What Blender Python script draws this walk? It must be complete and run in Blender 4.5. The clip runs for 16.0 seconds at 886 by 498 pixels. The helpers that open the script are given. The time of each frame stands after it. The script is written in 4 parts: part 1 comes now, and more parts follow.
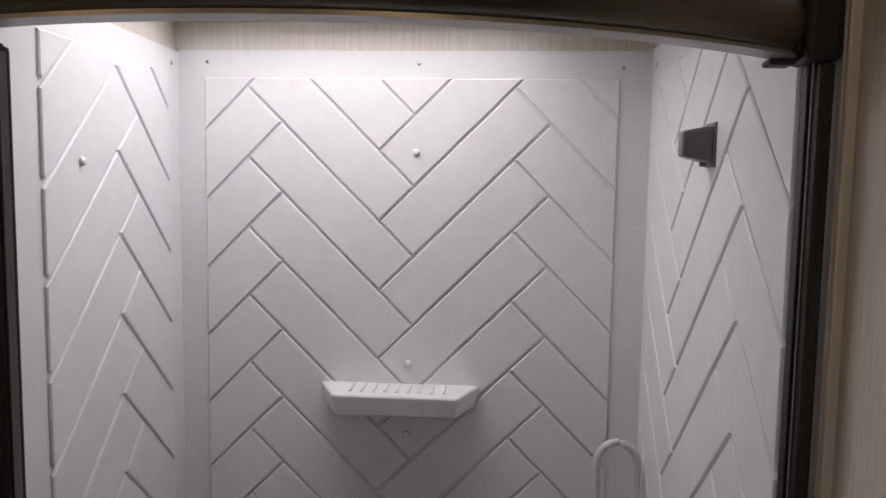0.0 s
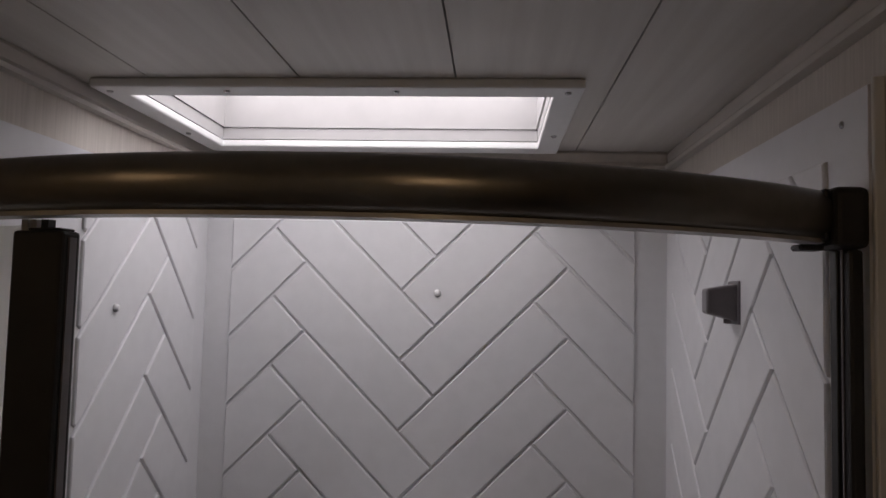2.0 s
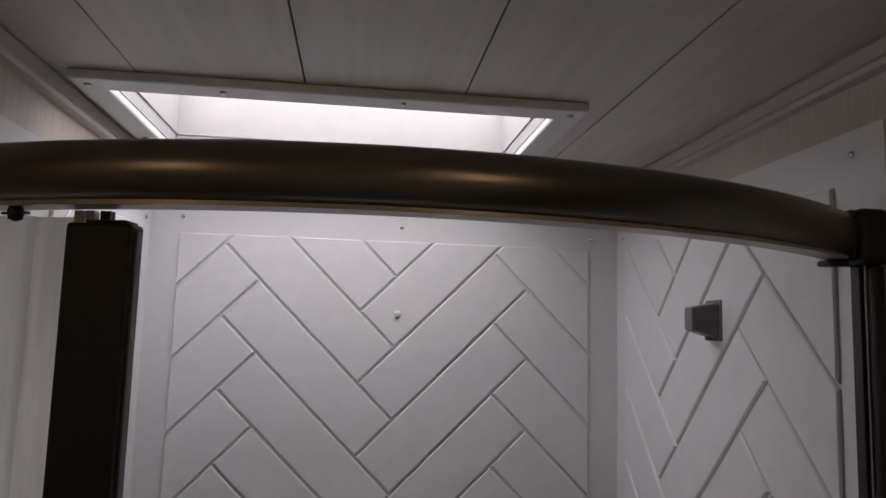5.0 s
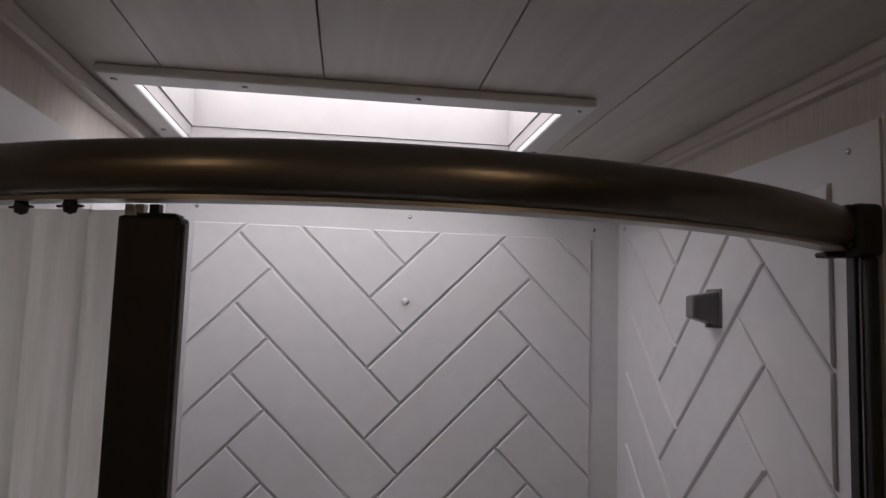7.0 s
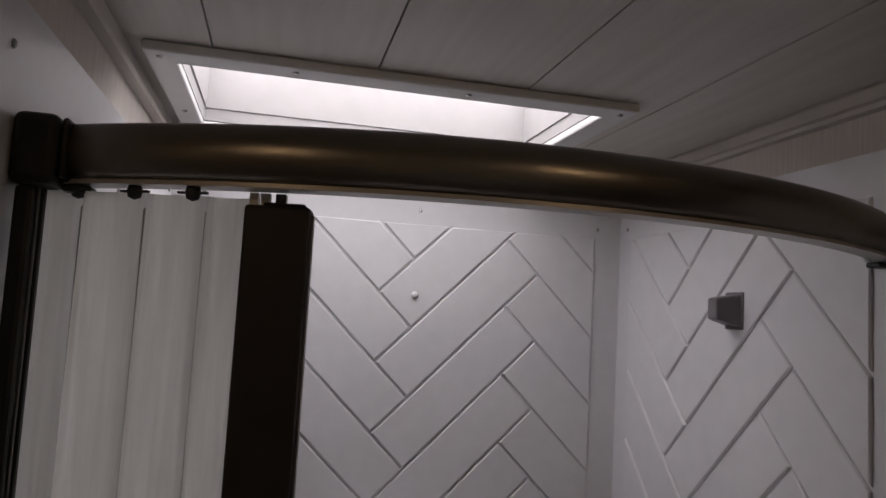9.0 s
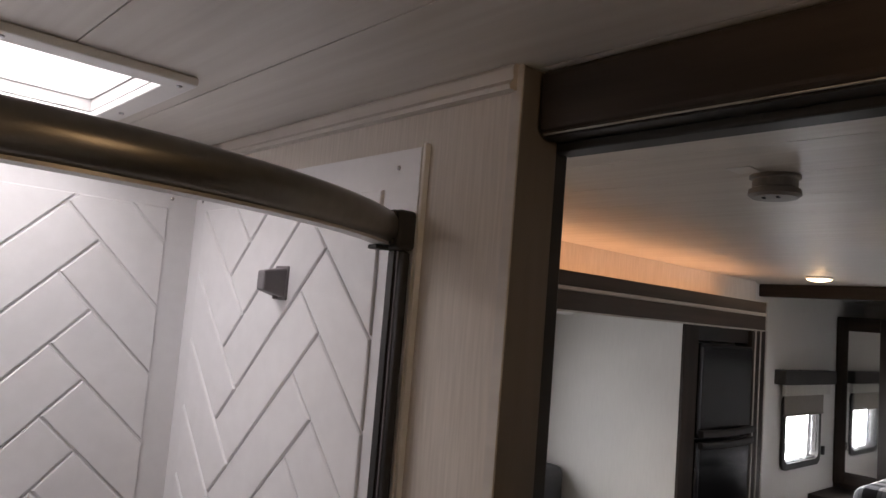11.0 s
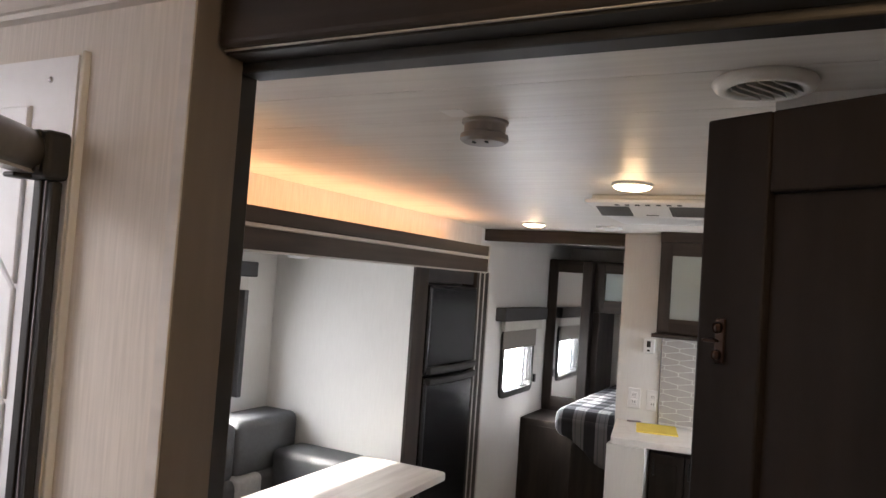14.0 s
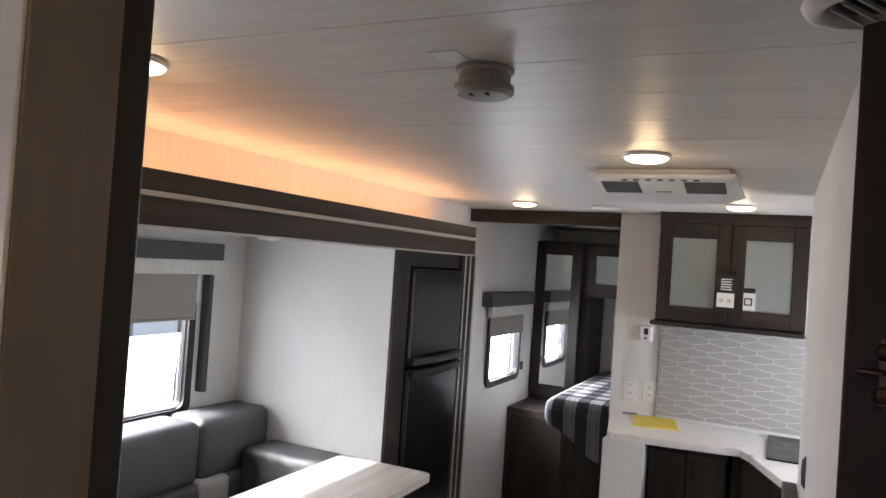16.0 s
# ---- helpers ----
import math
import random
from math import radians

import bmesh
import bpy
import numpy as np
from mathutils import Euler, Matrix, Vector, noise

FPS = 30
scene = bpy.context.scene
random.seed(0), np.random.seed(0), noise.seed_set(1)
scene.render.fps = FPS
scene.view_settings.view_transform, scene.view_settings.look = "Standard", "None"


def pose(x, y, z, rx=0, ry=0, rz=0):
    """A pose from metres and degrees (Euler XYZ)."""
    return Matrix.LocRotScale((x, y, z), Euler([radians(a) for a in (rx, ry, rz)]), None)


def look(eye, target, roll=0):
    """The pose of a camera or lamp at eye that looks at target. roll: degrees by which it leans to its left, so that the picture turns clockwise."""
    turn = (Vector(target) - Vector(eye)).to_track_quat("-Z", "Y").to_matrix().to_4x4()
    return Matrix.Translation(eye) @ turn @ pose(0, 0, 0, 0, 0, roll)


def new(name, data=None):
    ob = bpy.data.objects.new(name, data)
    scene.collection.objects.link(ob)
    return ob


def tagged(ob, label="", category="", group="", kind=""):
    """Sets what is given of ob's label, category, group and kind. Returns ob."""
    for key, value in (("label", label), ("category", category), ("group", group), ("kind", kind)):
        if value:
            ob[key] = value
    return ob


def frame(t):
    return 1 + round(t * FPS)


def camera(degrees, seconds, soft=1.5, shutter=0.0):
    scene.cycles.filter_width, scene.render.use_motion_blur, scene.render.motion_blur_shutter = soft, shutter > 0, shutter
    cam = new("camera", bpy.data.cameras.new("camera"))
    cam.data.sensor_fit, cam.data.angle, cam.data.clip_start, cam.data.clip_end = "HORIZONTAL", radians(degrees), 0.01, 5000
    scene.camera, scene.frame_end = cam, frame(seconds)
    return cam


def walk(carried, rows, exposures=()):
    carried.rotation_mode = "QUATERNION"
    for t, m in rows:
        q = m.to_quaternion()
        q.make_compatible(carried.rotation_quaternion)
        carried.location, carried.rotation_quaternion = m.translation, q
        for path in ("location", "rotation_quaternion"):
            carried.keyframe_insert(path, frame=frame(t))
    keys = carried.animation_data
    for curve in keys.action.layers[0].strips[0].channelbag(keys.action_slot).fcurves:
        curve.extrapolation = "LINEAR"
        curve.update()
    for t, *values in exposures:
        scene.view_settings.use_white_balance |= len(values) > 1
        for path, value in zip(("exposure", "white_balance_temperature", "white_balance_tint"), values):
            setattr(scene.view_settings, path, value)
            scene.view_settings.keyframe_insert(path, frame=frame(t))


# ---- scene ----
cam = camera(64.0, 16.0)
PATH = [
    (0, (0.159, -0.83, 1.618), (0.022, 1.156, 1.440), 0.9),
    (0.5, (0.157, -0.84, 1.644), (0.024, 1.149, 1.491), 0.8),
    (1, (0.151, -0.855, 1.662), (0.01, 1.138, 1.585), 0.9),
    (1.5, (0.138, -0.858, 1.675), (-0.012, 1.136, 1.707), 1.2),
    (2, (0.117, -0.851, 1.682), (-0.026, 1.14, 1.808), 1.4),
    (2.5, (0.095, -0.822, 1.676), (-0.065, 1.161, 1.877), 1.7),
    (3, (0.026, -0.799, 1.674), (-0.072, 1.183, 1.918), 1.6),
    (3.5, (-0.002, -0.774, 1.667), (0.044, 1.209, 1.926), 1.7),
    (6, (-0.113, -0.88, 1.652), (0.135, 1.094, 1.855), 1.7),
    (6.5, (-0.115, -0.884, 1.652), (0.128, 1.092, 1.852), 1.8),
    (7, (-0.111, -0.872, 1.652), (0.144, 1.102, 1.844), 1.8),
    (7.5, (-0.119, -0.901, 1.653), (0.138, 1.073, 1.84), 2.0),
    (8, (-0.133, -0.902, 1.656), (0.12, 1.074, 1.839), 2.1),
    (8.5, (-0.177, -0.884, 1.65), (0.088, 1.09, 1.836), 2.6),
    (9, (-0.275, -0.843, 1.651), (0.175, 1.098, 1.828), 3.2),
    (9.5, (-0.261, -0.857, 1.665), (0.533, 0.973, 1.817), 3.7),
    (10, (-0.243, -0.913, 1.643), (0.800, 0.784, 1.819), 4.3),
    (12.5, (-0.121, -0.964, 1.659), (1.477, 0.234, 1.765), 4.6),
    (13, (-0.108, -0.966, 1.66), (1.561, 0.132, 1.754), 4.5),
    (13.5, (-0.096, -0.968, 1.655), (1.639, 0.024, 1.744), 4.2),
    (14, (-0.08, -0.962, 1.651), (1.695, -0.046, 1.731), 4.0),
    (14.5, (-0.025, -0.951, 1.645), (1.772, -0.077, 1.711), 3.8),
    (15, (0.101, -0.932, 1.658), (1.904, -0.068, 1.704), 4.2),
    (15.5, (0.141, -0.91, 1.657), (1.944, -0.044, 1.702), 4.0),
    (16, (0.174, -0.815, 1.659), (1.977, 0.05, 1.691), 3.9),
]
walk(cam, [(t, look(eye, target, roll)) for t, eye, target, roll in PATH],
     [(0, 0.55, 6450, 14), (0.5, 0.4, 6450, 14), (1.0, 0.0, 6450, 15), (1.5, -0.4, 6450, 15), (2.5, -0.35, 6400, 16), (8.5, -0.3, 6450, 16), (9.5, -0.35, 6450, 16), (10.2, 0.1, 6500, 16), (12.3, 1.5, 6800, 15), (13.5, 1.8, 6600, 14), (14.2, 2.0, 6400, 13), (15.0, 1.85, 6250, 13), (16, 1.8, 6150, 13)])

# ---- light ----
world = bpy.data.worlds.new("sky")
scene.world = world
world.use_nodes = True
wn = world.node_tree
sky = wn.nodes.new("ShaderNodeTexSky")
sky.sky_type, sky.sun_disc = "NISHITA", False
sky.sun_elevation, sky.sun_rotation = radians(30), radians(-16)
wn.links.new(sky.outputs[0], wn.nodes["Background"].inputs[0])
wn.nodes["Background"].inputs[1].default_value = 0.12


def lamp(name, kind, m, energy, color, **kw):
    d = bpy.data.lights.new(name, kind)
    d.energy, d.color = energy, color
    if kind == "AREA":
        d.shape = kw.get("shape", "RECTANGLE")
        d.size = kw.get("size", 0.5)
        d.size_y = kw.get("size_y", d.size)
        d.spread = radians(kw.get("spread", 180))
    if kind == "POINT":
        d.shadow_soft_size = kw.get("soft", 0.05)
    if kind == "SUN":
        d.angle = radians(0.5)
    ob = new(name, d)
    ob.matrix_world = m
    return ob


WARM = (1.0, 0.66, 0.34)
DAY = (0.93, 0.96, 1.0)
lamp("sun", "SUN", look((1, 8, 6), (1 + 0.29 * 8, 0, 6 - 0.60 * 8)), 4.2, (1.0, 0.95, 0.88))
lamp("skylight_daylight", "AREA", pose(-0.115, 0.335, 2.102), 3.6, (1.0, 0.965, 0.955), size=0.622, size_y=0.358, spread=180)
lamp("dinette_window_daylight", "AREA", look((2.2, 1.72, 1.1), (2.2, 0, 0.9)), 2.4, DAY, size=1.0, size_y=0.42)
lamp("bedroom_window_daylight", "AREA", look((4.76, 0.93, 1.03), (4.76, 0, 1.0)), 3.6, DAY, size=0.5, size_y=0.3)
lamp("kitchen_window_daylight", "AREA", look((3.55, -1.53, 1.22), (3.55, 0, 1.1)), 2.4, DAY, size=0.5, size_y=0.36)
lamp("valance_strip_light", "AREA", look((2.0, 0.70, 1.80), (2.0, 0.76, 3.0)), 1.8, (1.0, 0.50, 0.24), size=2.8, size_y=0.03)
DOMES = [(2.114, -0.470), (3.557, 0.37), (3.46, -0.64), (1.06, 0.25)]
BATH_DOMES = [(-0.72, -0.95), (0.24, -1.05)]
for dx, dy in DOMES:
    lamp("dome_lamp", "POINT", pose(dx, dy, 1.905), 0.13, WARM, soft=0.03)
for dx, dy in BATH_DOMES:
    lamp("bath_lamp", "POINT", pose(dx, dy, 1.925), 0.55, WARM, soft=0.03)


# ---- materials ----
def mat(name, color, rough=0.5, metal=0.0, grain=None, bump=0.0, bump_scale=60, vary=0.0, stretch=(1, 1, 1), color2=None, band=(0.35, 0.65), spec=0.5, blotch=0.0):
    """A surface with grain at two scales: fine streaks between two colours, broad blotches, and relief."""
    m = bpy.data.materials.new(name)
    m.use_nodes = True
    nt = m.node_tree
    b = nt.nodes["Principled BSDF"]
    b.inputs["Roughness"].default_value, b.inputs["Metallic"].default_value = rough, metal
    b.inputs["Specular IOR Level"].default_value = spec
    co = nt.nodes.new("ShaderNodeTexCoord")
    mp = nt.nodes.new("ShaderNodeMapping")
    mp.inputs["Scale"].default_value = stretch
    nt.links.new(co.outputs["Object"], mp.inputs[0])
    c2 = color2 or tuple(v * (1 - vary) for v in color)
    n1 = nt.nodes.new("ShaderNodeTexNoise")
    n1.inputs["Scale"].default_value, n1.inputs["Detail"].default_value = grain or 8, 6
    nt.links.new(mp.outputs[0], n1.inputs["Vector"])
    ramp = nt.nodes.new("ShaderNodeValToRGB")
    ramp.color_ramp.elements[0].position, ramp.color_ramp.elements[1].position = band
    ramp.color_ramp.elements[0].color, ramp.color_ramp.elements[1].color = (*c2, 1), (*color, 1)
    nt.links.new(n1.outputs[0], ramp.inputs[0])
    n2 = nt.nodes.new("ShaderNodeTexNoise")
    n2.inputs["Scale"].default_value, n2.inputs["Detail"].default_value = 2.3, 3
    nt.links.new(co.outputs["Object"], n2.inputs["Vector"])
    mul = nt.nodes.new("ShaderNodeMix")
    mul.data_type, mul.blend_type = "RGBA", "MULTIPLY"
    mul.inputs[0].default_value = 1.0
    r2 = nt.nodes.new("ShaderNodeMapRange")
    r2.inputs["From Min"].default_value, r2.inputs["From Max"].default_value = 0.3, 0.7
    r2.inputs["To Min"].default_value, r2.inputs["To Max"].default_value = 1 - (blotch or 0.06), 1.0
    nt.links.new(n2.outputs[0], r2.inputs[0])
    nt.links.new(ramp.outputs[0], mul.inputs["A"])
    nt.links.new(r2.outputs[0], mul.inputs["B"])
    nt.links.new(mul.outputs["Result"], b.inputs["Base Color"])
    rr = nt.nodes.new("ShaderNodeMapRange")
    rr.inputs["To Min"].default_value, rr.inputs["To Max"].default_value = max(rough - 0.06, 0.02), min(rough + 0.08, 1)
    nt.links.new(n2.outputs[0], rr.inputs[0])
    nt.links.new(rr.outputs[0], b.inputs["Roughness"])
    if bump:
        n3 = nt.nodes.new("ShaderNodeTexNoise")
        n3.inputs["Scale"].default_value, n3.inputs["Detail"].default_value = bump_scale, 4
        nt.links.new(mp.outputs[0], n3.inputs["Vector"])
        bp = nt.nodes.new("ShaderNodeBump")
        bp.inputs["Strength"].default_value, bp.inputs["Distance"].default_value = bump, 0.002
        nt.links.new(n3.outputs[0], bp.inputs["Height"])
        nt.links.new(bp.outputs[0], b.inputs["Normal"])
    return m


def glow(name, color, strength):
    m = bpy.data.materials.new(name)
    m.use_nodes = True
    b = m.node_tree.nodes["Principled BSDF"]
    b.inputs["Base Color"].default_value = (0.9, 0.88, 0.84, 1)
    b.inputs["Emission Color"].default_value, b.inputs["Emission Strength"].default_value = (*color, 1), strength
    return m


def glassy(name, color, rough, transmission=1.0):
    m = bpy.data.materials.new(name)
    m.use_nodes = True
    b = m.node_tree.nodes["Principled BSDF"]
    b.inputs["Base Color"].default_value = (*color, 1)
    b.inputs["Roughness"].default_value, b.inputs["Transmission Weight"].default_value = rough, transmission
    b.inputs["IOR"].default_value = 1.45
    return m


def plaid_mat():
    m = mat("plaid", (0.5, 0.5, 0.5), 0.9, bump=0.4, bump_scale=300)
    nt = m.node_tree
    b = nt.nodes["Principled BSDF"]
    co = nt.nodes["Texture Coordinate"]
    sep = nt.nodes.new("ShaderNodeSeparateXYZ")
    nt.links.new(co.outputs["Object"], sep.inputs[0])
    total = None
    for axis in "XY":
        mo = nt.nodes.new("ShaderNodeMath")
        mo.operation = "PINGPONG"
        mo.inputs[1].default_value = 0.075
        nt.links.new(sep.outputs[axis], mo.inputs[0])
        gt = nt.nodes.new("ShaderNodeMath")
        gt.operation = "GREATER_THAN"
        gt.inputs[1].default_value = 0.038
        nt.links.new(mo.outputs[0], gt.inputs[0])
        fine = nt.nodes.new("ShaderNodeMath")
        fine.operation = "COMPARE"
        fine.inputs[1].default_value, fine.inputs[2].default_value = 0.019, 0.003
        nt.links.new(mo.outputs[0], fine.inputs[0])
        f2 = nt.nodes.new("ShaderNodeMath")
        f2.operation = "MULTIPLY_ADD"
        f2.inputs[1].default_value = 0.45
        nt.links.new(fine.outputs[0], f2.inputs[0])
        nt.links.new(gt.outputs[0], f2.inputs[2])
        if total is None:
            total = f2
        else:
            ad = nt.nodes.new("ShaderNodeMath")
            nt.links.new(total.outputs[0], ad.inputs[0])
            nt.links.new(f2.outputs[0], ad.inputs[1])
            total = ad
    rp = nt.nodes.new("ShaderNodeValToRGB")
    rp.color_ramp.interpolation = "LINEAR"
    e = rp.color_ramp.elements
    e[0].color, e[1].color = (0.62, 0.62, 0.62, 1), (0.022, 0.023, 0.028, 1)
    mid = e.new(0.5)
    mid.color = (0.16, 0.16, 0.175, 1)
    dv = nt.nodes.new("ShaderNodeMath")
    dv.operation = "DIVIDE"
    dv.inputs[1].default_value = 2.0
    nt.links.new(total.outputs[0], dv.inputs[0])
    nt.links.new(dv.outputs[0], rp.inputs[0])
    nt.links.new(rp.outputs[0], b.inputs["Base Color"])
    return m


GELCOAT = mat("white_gelcoat", (0.74, 0.74, 0.76), 0.34, grain=40, vary=0.03, bump=0.06, bump_scale=90)
TILE = mat("moulded_tile_gelcoat", (0.76, 0.76, 0.78), 0.40, grain=30, vary=0.04, blotch=0.03, bump=0.05, bump_scale=120)
WALLPAPER = mat("linen_wallpaper", (0.66, 0.61, 0.56), 0.75, grain=210, color2=(0.575, 0.53, 0.485), stretch=(1, 1, 0.045), bump=0.2, bump_scale=120)
PALE_PAPER = mat("pale_wallpaper", (0.72, 0.71, 0.69), 0.7, grain=190, color2=(0.69, 0.68, 0.66), stretch=(1, 1, 0.07), bump=0.15, bump_scale=120)
TRIM = mat("beige_trim", (0.60, 0.56, 0.52), 0.5, grain=40, vary=0.1, stretch=(1, 0.1, 1))
JAMB = mat("taupe_edge_vinyl", (0.17, 0.15, 0.135), 0.5, grain=60, vary=0.1, stretch=(1, 1, 0.1))
PLANK = mat("whitewashed_plank", (0.70, 0.67, 0.63), 0.42, grain=22, color2=(0.625, 0.59, 0.55), stretch=(2.2, 0.1, 2), bump=0.12, bump_scale=60, blotch=0.1)
GROOVE = mat("plank_groove", (0.16, 0.14, 0.125), 0.8)
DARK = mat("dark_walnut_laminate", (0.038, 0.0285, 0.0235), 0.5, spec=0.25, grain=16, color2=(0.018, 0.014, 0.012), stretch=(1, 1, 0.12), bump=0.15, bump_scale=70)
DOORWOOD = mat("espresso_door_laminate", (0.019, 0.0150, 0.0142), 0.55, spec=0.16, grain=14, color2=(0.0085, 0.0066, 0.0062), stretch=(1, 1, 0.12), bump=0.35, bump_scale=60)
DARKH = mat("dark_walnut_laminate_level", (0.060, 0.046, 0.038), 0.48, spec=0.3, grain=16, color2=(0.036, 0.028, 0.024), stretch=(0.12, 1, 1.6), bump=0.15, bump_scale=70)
DARKY = mat("dark_walnut_laminate_cross", (0.050, 0.037, 0.030), 0.46, spec=0.25, grain=16, color2=(0.026, 0.020, 0.017), stretch=(1, 0.12, 1.6), bump=0.15, bump_scale=70)
BRONZE = mat("oil_rubbed_bronze", (0.225, 0.21, 0.19), 0.30, metal=0.85, grain=60, vary=0.08, blotch=0.02, bump=0.03, bump_scale=200)
BLACK = mat("black_trim", (0.017, 0.016, 0.016), 0.5, grain=30, vary=0.2)
MATTE = mat("matte_black_strip", (0.021, 0.020, 0.020), 0.55, grain=30, vary=0.2)
WHITE = mat("white_plastic", (0.78, 0.78, 0.78), 0.4, grain=30, vary=0.03)
VENTW = mat("cream_plastic", (0.72, 0.70, 0.66), 0.45, grain=30, vary=0.04)
VENTG = mat("vent_dark_grille", (0.03, 0.03, 0.03), 0.7)
CHROME = mat("steel", (0.55, 0.55, 0.56), 0.25, metal=1.0, grain=50, vary=0.1)
GREYPL = mat("grey_plastic", (0.20, 0.185, 0.20), 0.35, grain=40, vary=0.1)
CREASE = mat("fold_shade_grey", (0.42, 0.43, 0.44), 0.6, grain=40, vary=0.1, stretch=(1, 1, 0.1))
# white well plastic, greyed in colour to hold its sides in shade
WELL = mat("shaded_white_well_plastic", (0.44, 0.43, 0.43), 0.5, grain=30, vary=0.05)
MESHG = mat("grey_intake_mesh", (0.10, 0.10, 0.10), 0.6, grain=200, vary=0.4)
HOSE = mat("white_hose", (0.62, 0.60, 0.64), 0.4, grain=60, vary=0.08)
CURTAIN = mat("pleated_door_vinyl", (0.92, 0.93, 0.90), 0.4, grain=70, color2=(0.74, 0.74, 0.70), blotch=0.12, stretch=(1, 1, 0.06), bump=0.2, bump_scale=80)
FRIDGE = mat("black_stainless", (0.075, 0.075, 0.080), 0.22, metal=0.9, grain=90, vary=0.06, stretch=(1, 1, 0.03), blotch=0.02)
LEATHER = mat("charcoal_vinyl", (0.078, 0.080, 0.086), 0.58, grain=60, vary=0.12, bump=0.25, bump_scale=160)
LEATHER2 = mat("pale_grey_vinyl", (0.42, 0.41, 0.40), 0.5, grain=60, vary=0.12, bump=0.25, bump_scale=160)
TABLE = mat("pale_wood_tabletop", (0.52, 0.49, 0.46), 0.4, grain=12, color2=(0.38, 0.35, 0.325), stretch=(0.15, 1.6, 1), bump=0.05)
COUNTER = mat("white_stone_counter", (0.74, 0.72, 0.70), 0.28, grain=14, color2=(0.64, 0.62, 0.60), band=(0.3, 0.5))
FABRIC = mat("taupe_shade_fabric", (0.30, 0.275, 0.25), 0.9, grain=120, vary=0.1, bump=0.2, bump_scale=300)
VALANCE = mat("charcoal_valance", (0.065, 0.065, 0.068), 0.7, grain=90, vary=0.15, bump=0.2, bump_scale=200)
PALECLOTH = mat("pale_ribbed_cloth", (0.66, 0.64, 0.60), 0.9, grain=100, vary=0.1, stretch=(1, 1, 0.05), bump=0.4)
FLOOR = mat("grey_vinyl_floor", (0.36, 0.33, 0.30), 0.45, grain=14, color2=(0.25, 0.225, 0.20), stretch=(0.15, 1.5, 1), bump=0.1)
BACKTILE = mat("greige_glazed_tile", (0.40, 0.38, 0.36), 0.25, grain=30, vary=0.1, stretch=(1, 0.3, 1))
GROUT = mat("white_grout", (0.66, 0.65, 0.63), 0.8)
MIRROR = mat("mirror_silver", (0.86, 0.87, 0.87), 0.03, metal=1.0)
nt = CURTAIN.node_tree
tl = nt.nodes.new("ShaderNodeBsdfTranslucent")
nt.links.new(nt.nodes["Principled BSDF"].inputs["Base Color"].links[0].from_socket, tl.inputs["Color"])
mx = nt.nodes.new("ShaderNodeMixShader")
mx.inputs[0].default_value = 0.78
nt.links.new(nt.nodes["Principled BSDF"].outputs[0], mx.inputs[1])
nt.links.new(tl.outputs[0], mx.inputs[2])
nt.links.new(mx.outputs[0], nt.nodes["Material Output"].inputs["Surface"])
# pale alarm plastic, its backlit shade put into a darker grey
ALARM = mat("shaded_grey_plastic", (0.29, 0.27, 0.255), 0.5, grain=30, vary=0.06)
YELLOW = mat("yellow_paper", (0.78, 0.60, 0.10), 0.7, grain=30, vary=0.06)
PAPER = mat("white_paper", (0.75, 0.74, 0.72), 0.7)
INK = mat("black_card", (0.015, 0.015, 0.015), 0.5)
BRONZE2 = mat("antique_copper", (0.055, 0.032, 0.024), 0.35, metal=0.8, grain=60, vary=0.3)
STRIP = mat("brushed_pale_strip", (0.52, 0.50, 0.47), 0.35, metal=0.3, grain=60, vary=0.08)
HOB = mat("black_glass_hob", (0.01, 0.01, 0.012), 0.08)
GROUNDM = mat("pale_gravel_lot", (0.50, 0.46, 0.40), 0.9, grain=3, vary=0.25, bump=0.4, bump_scale=12)
OUTWALL = mat("pale_siding", (0.62, 0.60, 0.57), 0.7, grain=6, vary=0.1)
# tinted pane whose tan reflection is put into its base colour
TANGLASS = mat("tan_reflection_glass", (0.26, 0.20, 0.15), 0.12, grain=5, vary=0.3)
FROST = glassy("frosted_glass", (0.40, 0.44, 0.42), 0.45, 0.45)
GLASS = glassy("window_glass", (0.95, 0.97, 0.97), 0.0)
LENS = glow("lit_dome_lens", (1.0, 0.74, 0.42), 4.5)
PLAID = plaid_mat()


# ---- building helpers ----
def part(name, bm, material, parent=None, label="", smooth=False):
    me = bpy.data.meshes.new(name)
    bm.normal_update()
    bm.to_mesh(me)
    bm.free()
    me.materials.append(material)
    if smooth:
        for p in me.polygons:
            p.use_smooth = True
    ob = new(name, me)
    if parent:
        ob.parent = parent
    if label:
        tagged(ob, label)
    return ob


def thing(name, label, category, group="", kind="", at=(0, 0, 0)):
    ob = new(name)
    ob.empty_display_size = 0.05
    ob.location = at
    return tagged(ob, label, category, group, kind)


def box(x0, x1, y0, y1, z0, z1, bevel=0.0, seg=2, bm=None):
    own = bmesh.new()
    r = bmesh.ops.create_cube(own, size=1.0)
    for v in r["verts"]:
        v.co = Vector(((x0 + x1) / 2 + v.co.x * (x1 - x0), (y0 + y1) / 2 + v.co.y * (y1 - y0), (z0 + z1) / 2 + v.co.z * (z1 - z0)))
    if bevel:
        bmesh.ops.bevel(own, geom=own.edges[:], offset=bevel, segments=seg, profile=0.5, affect="EDGES")
    if bm is None:
        return own
    merge(bm, own)
    return bm


def merge(bm, own):
    me = bpy.data.meshes.new("tmp")
    own.to_mesh(me)
    own.free()
    bm.from_mesh(me)
    bpy.data.meshes.remove(me)
    return bm


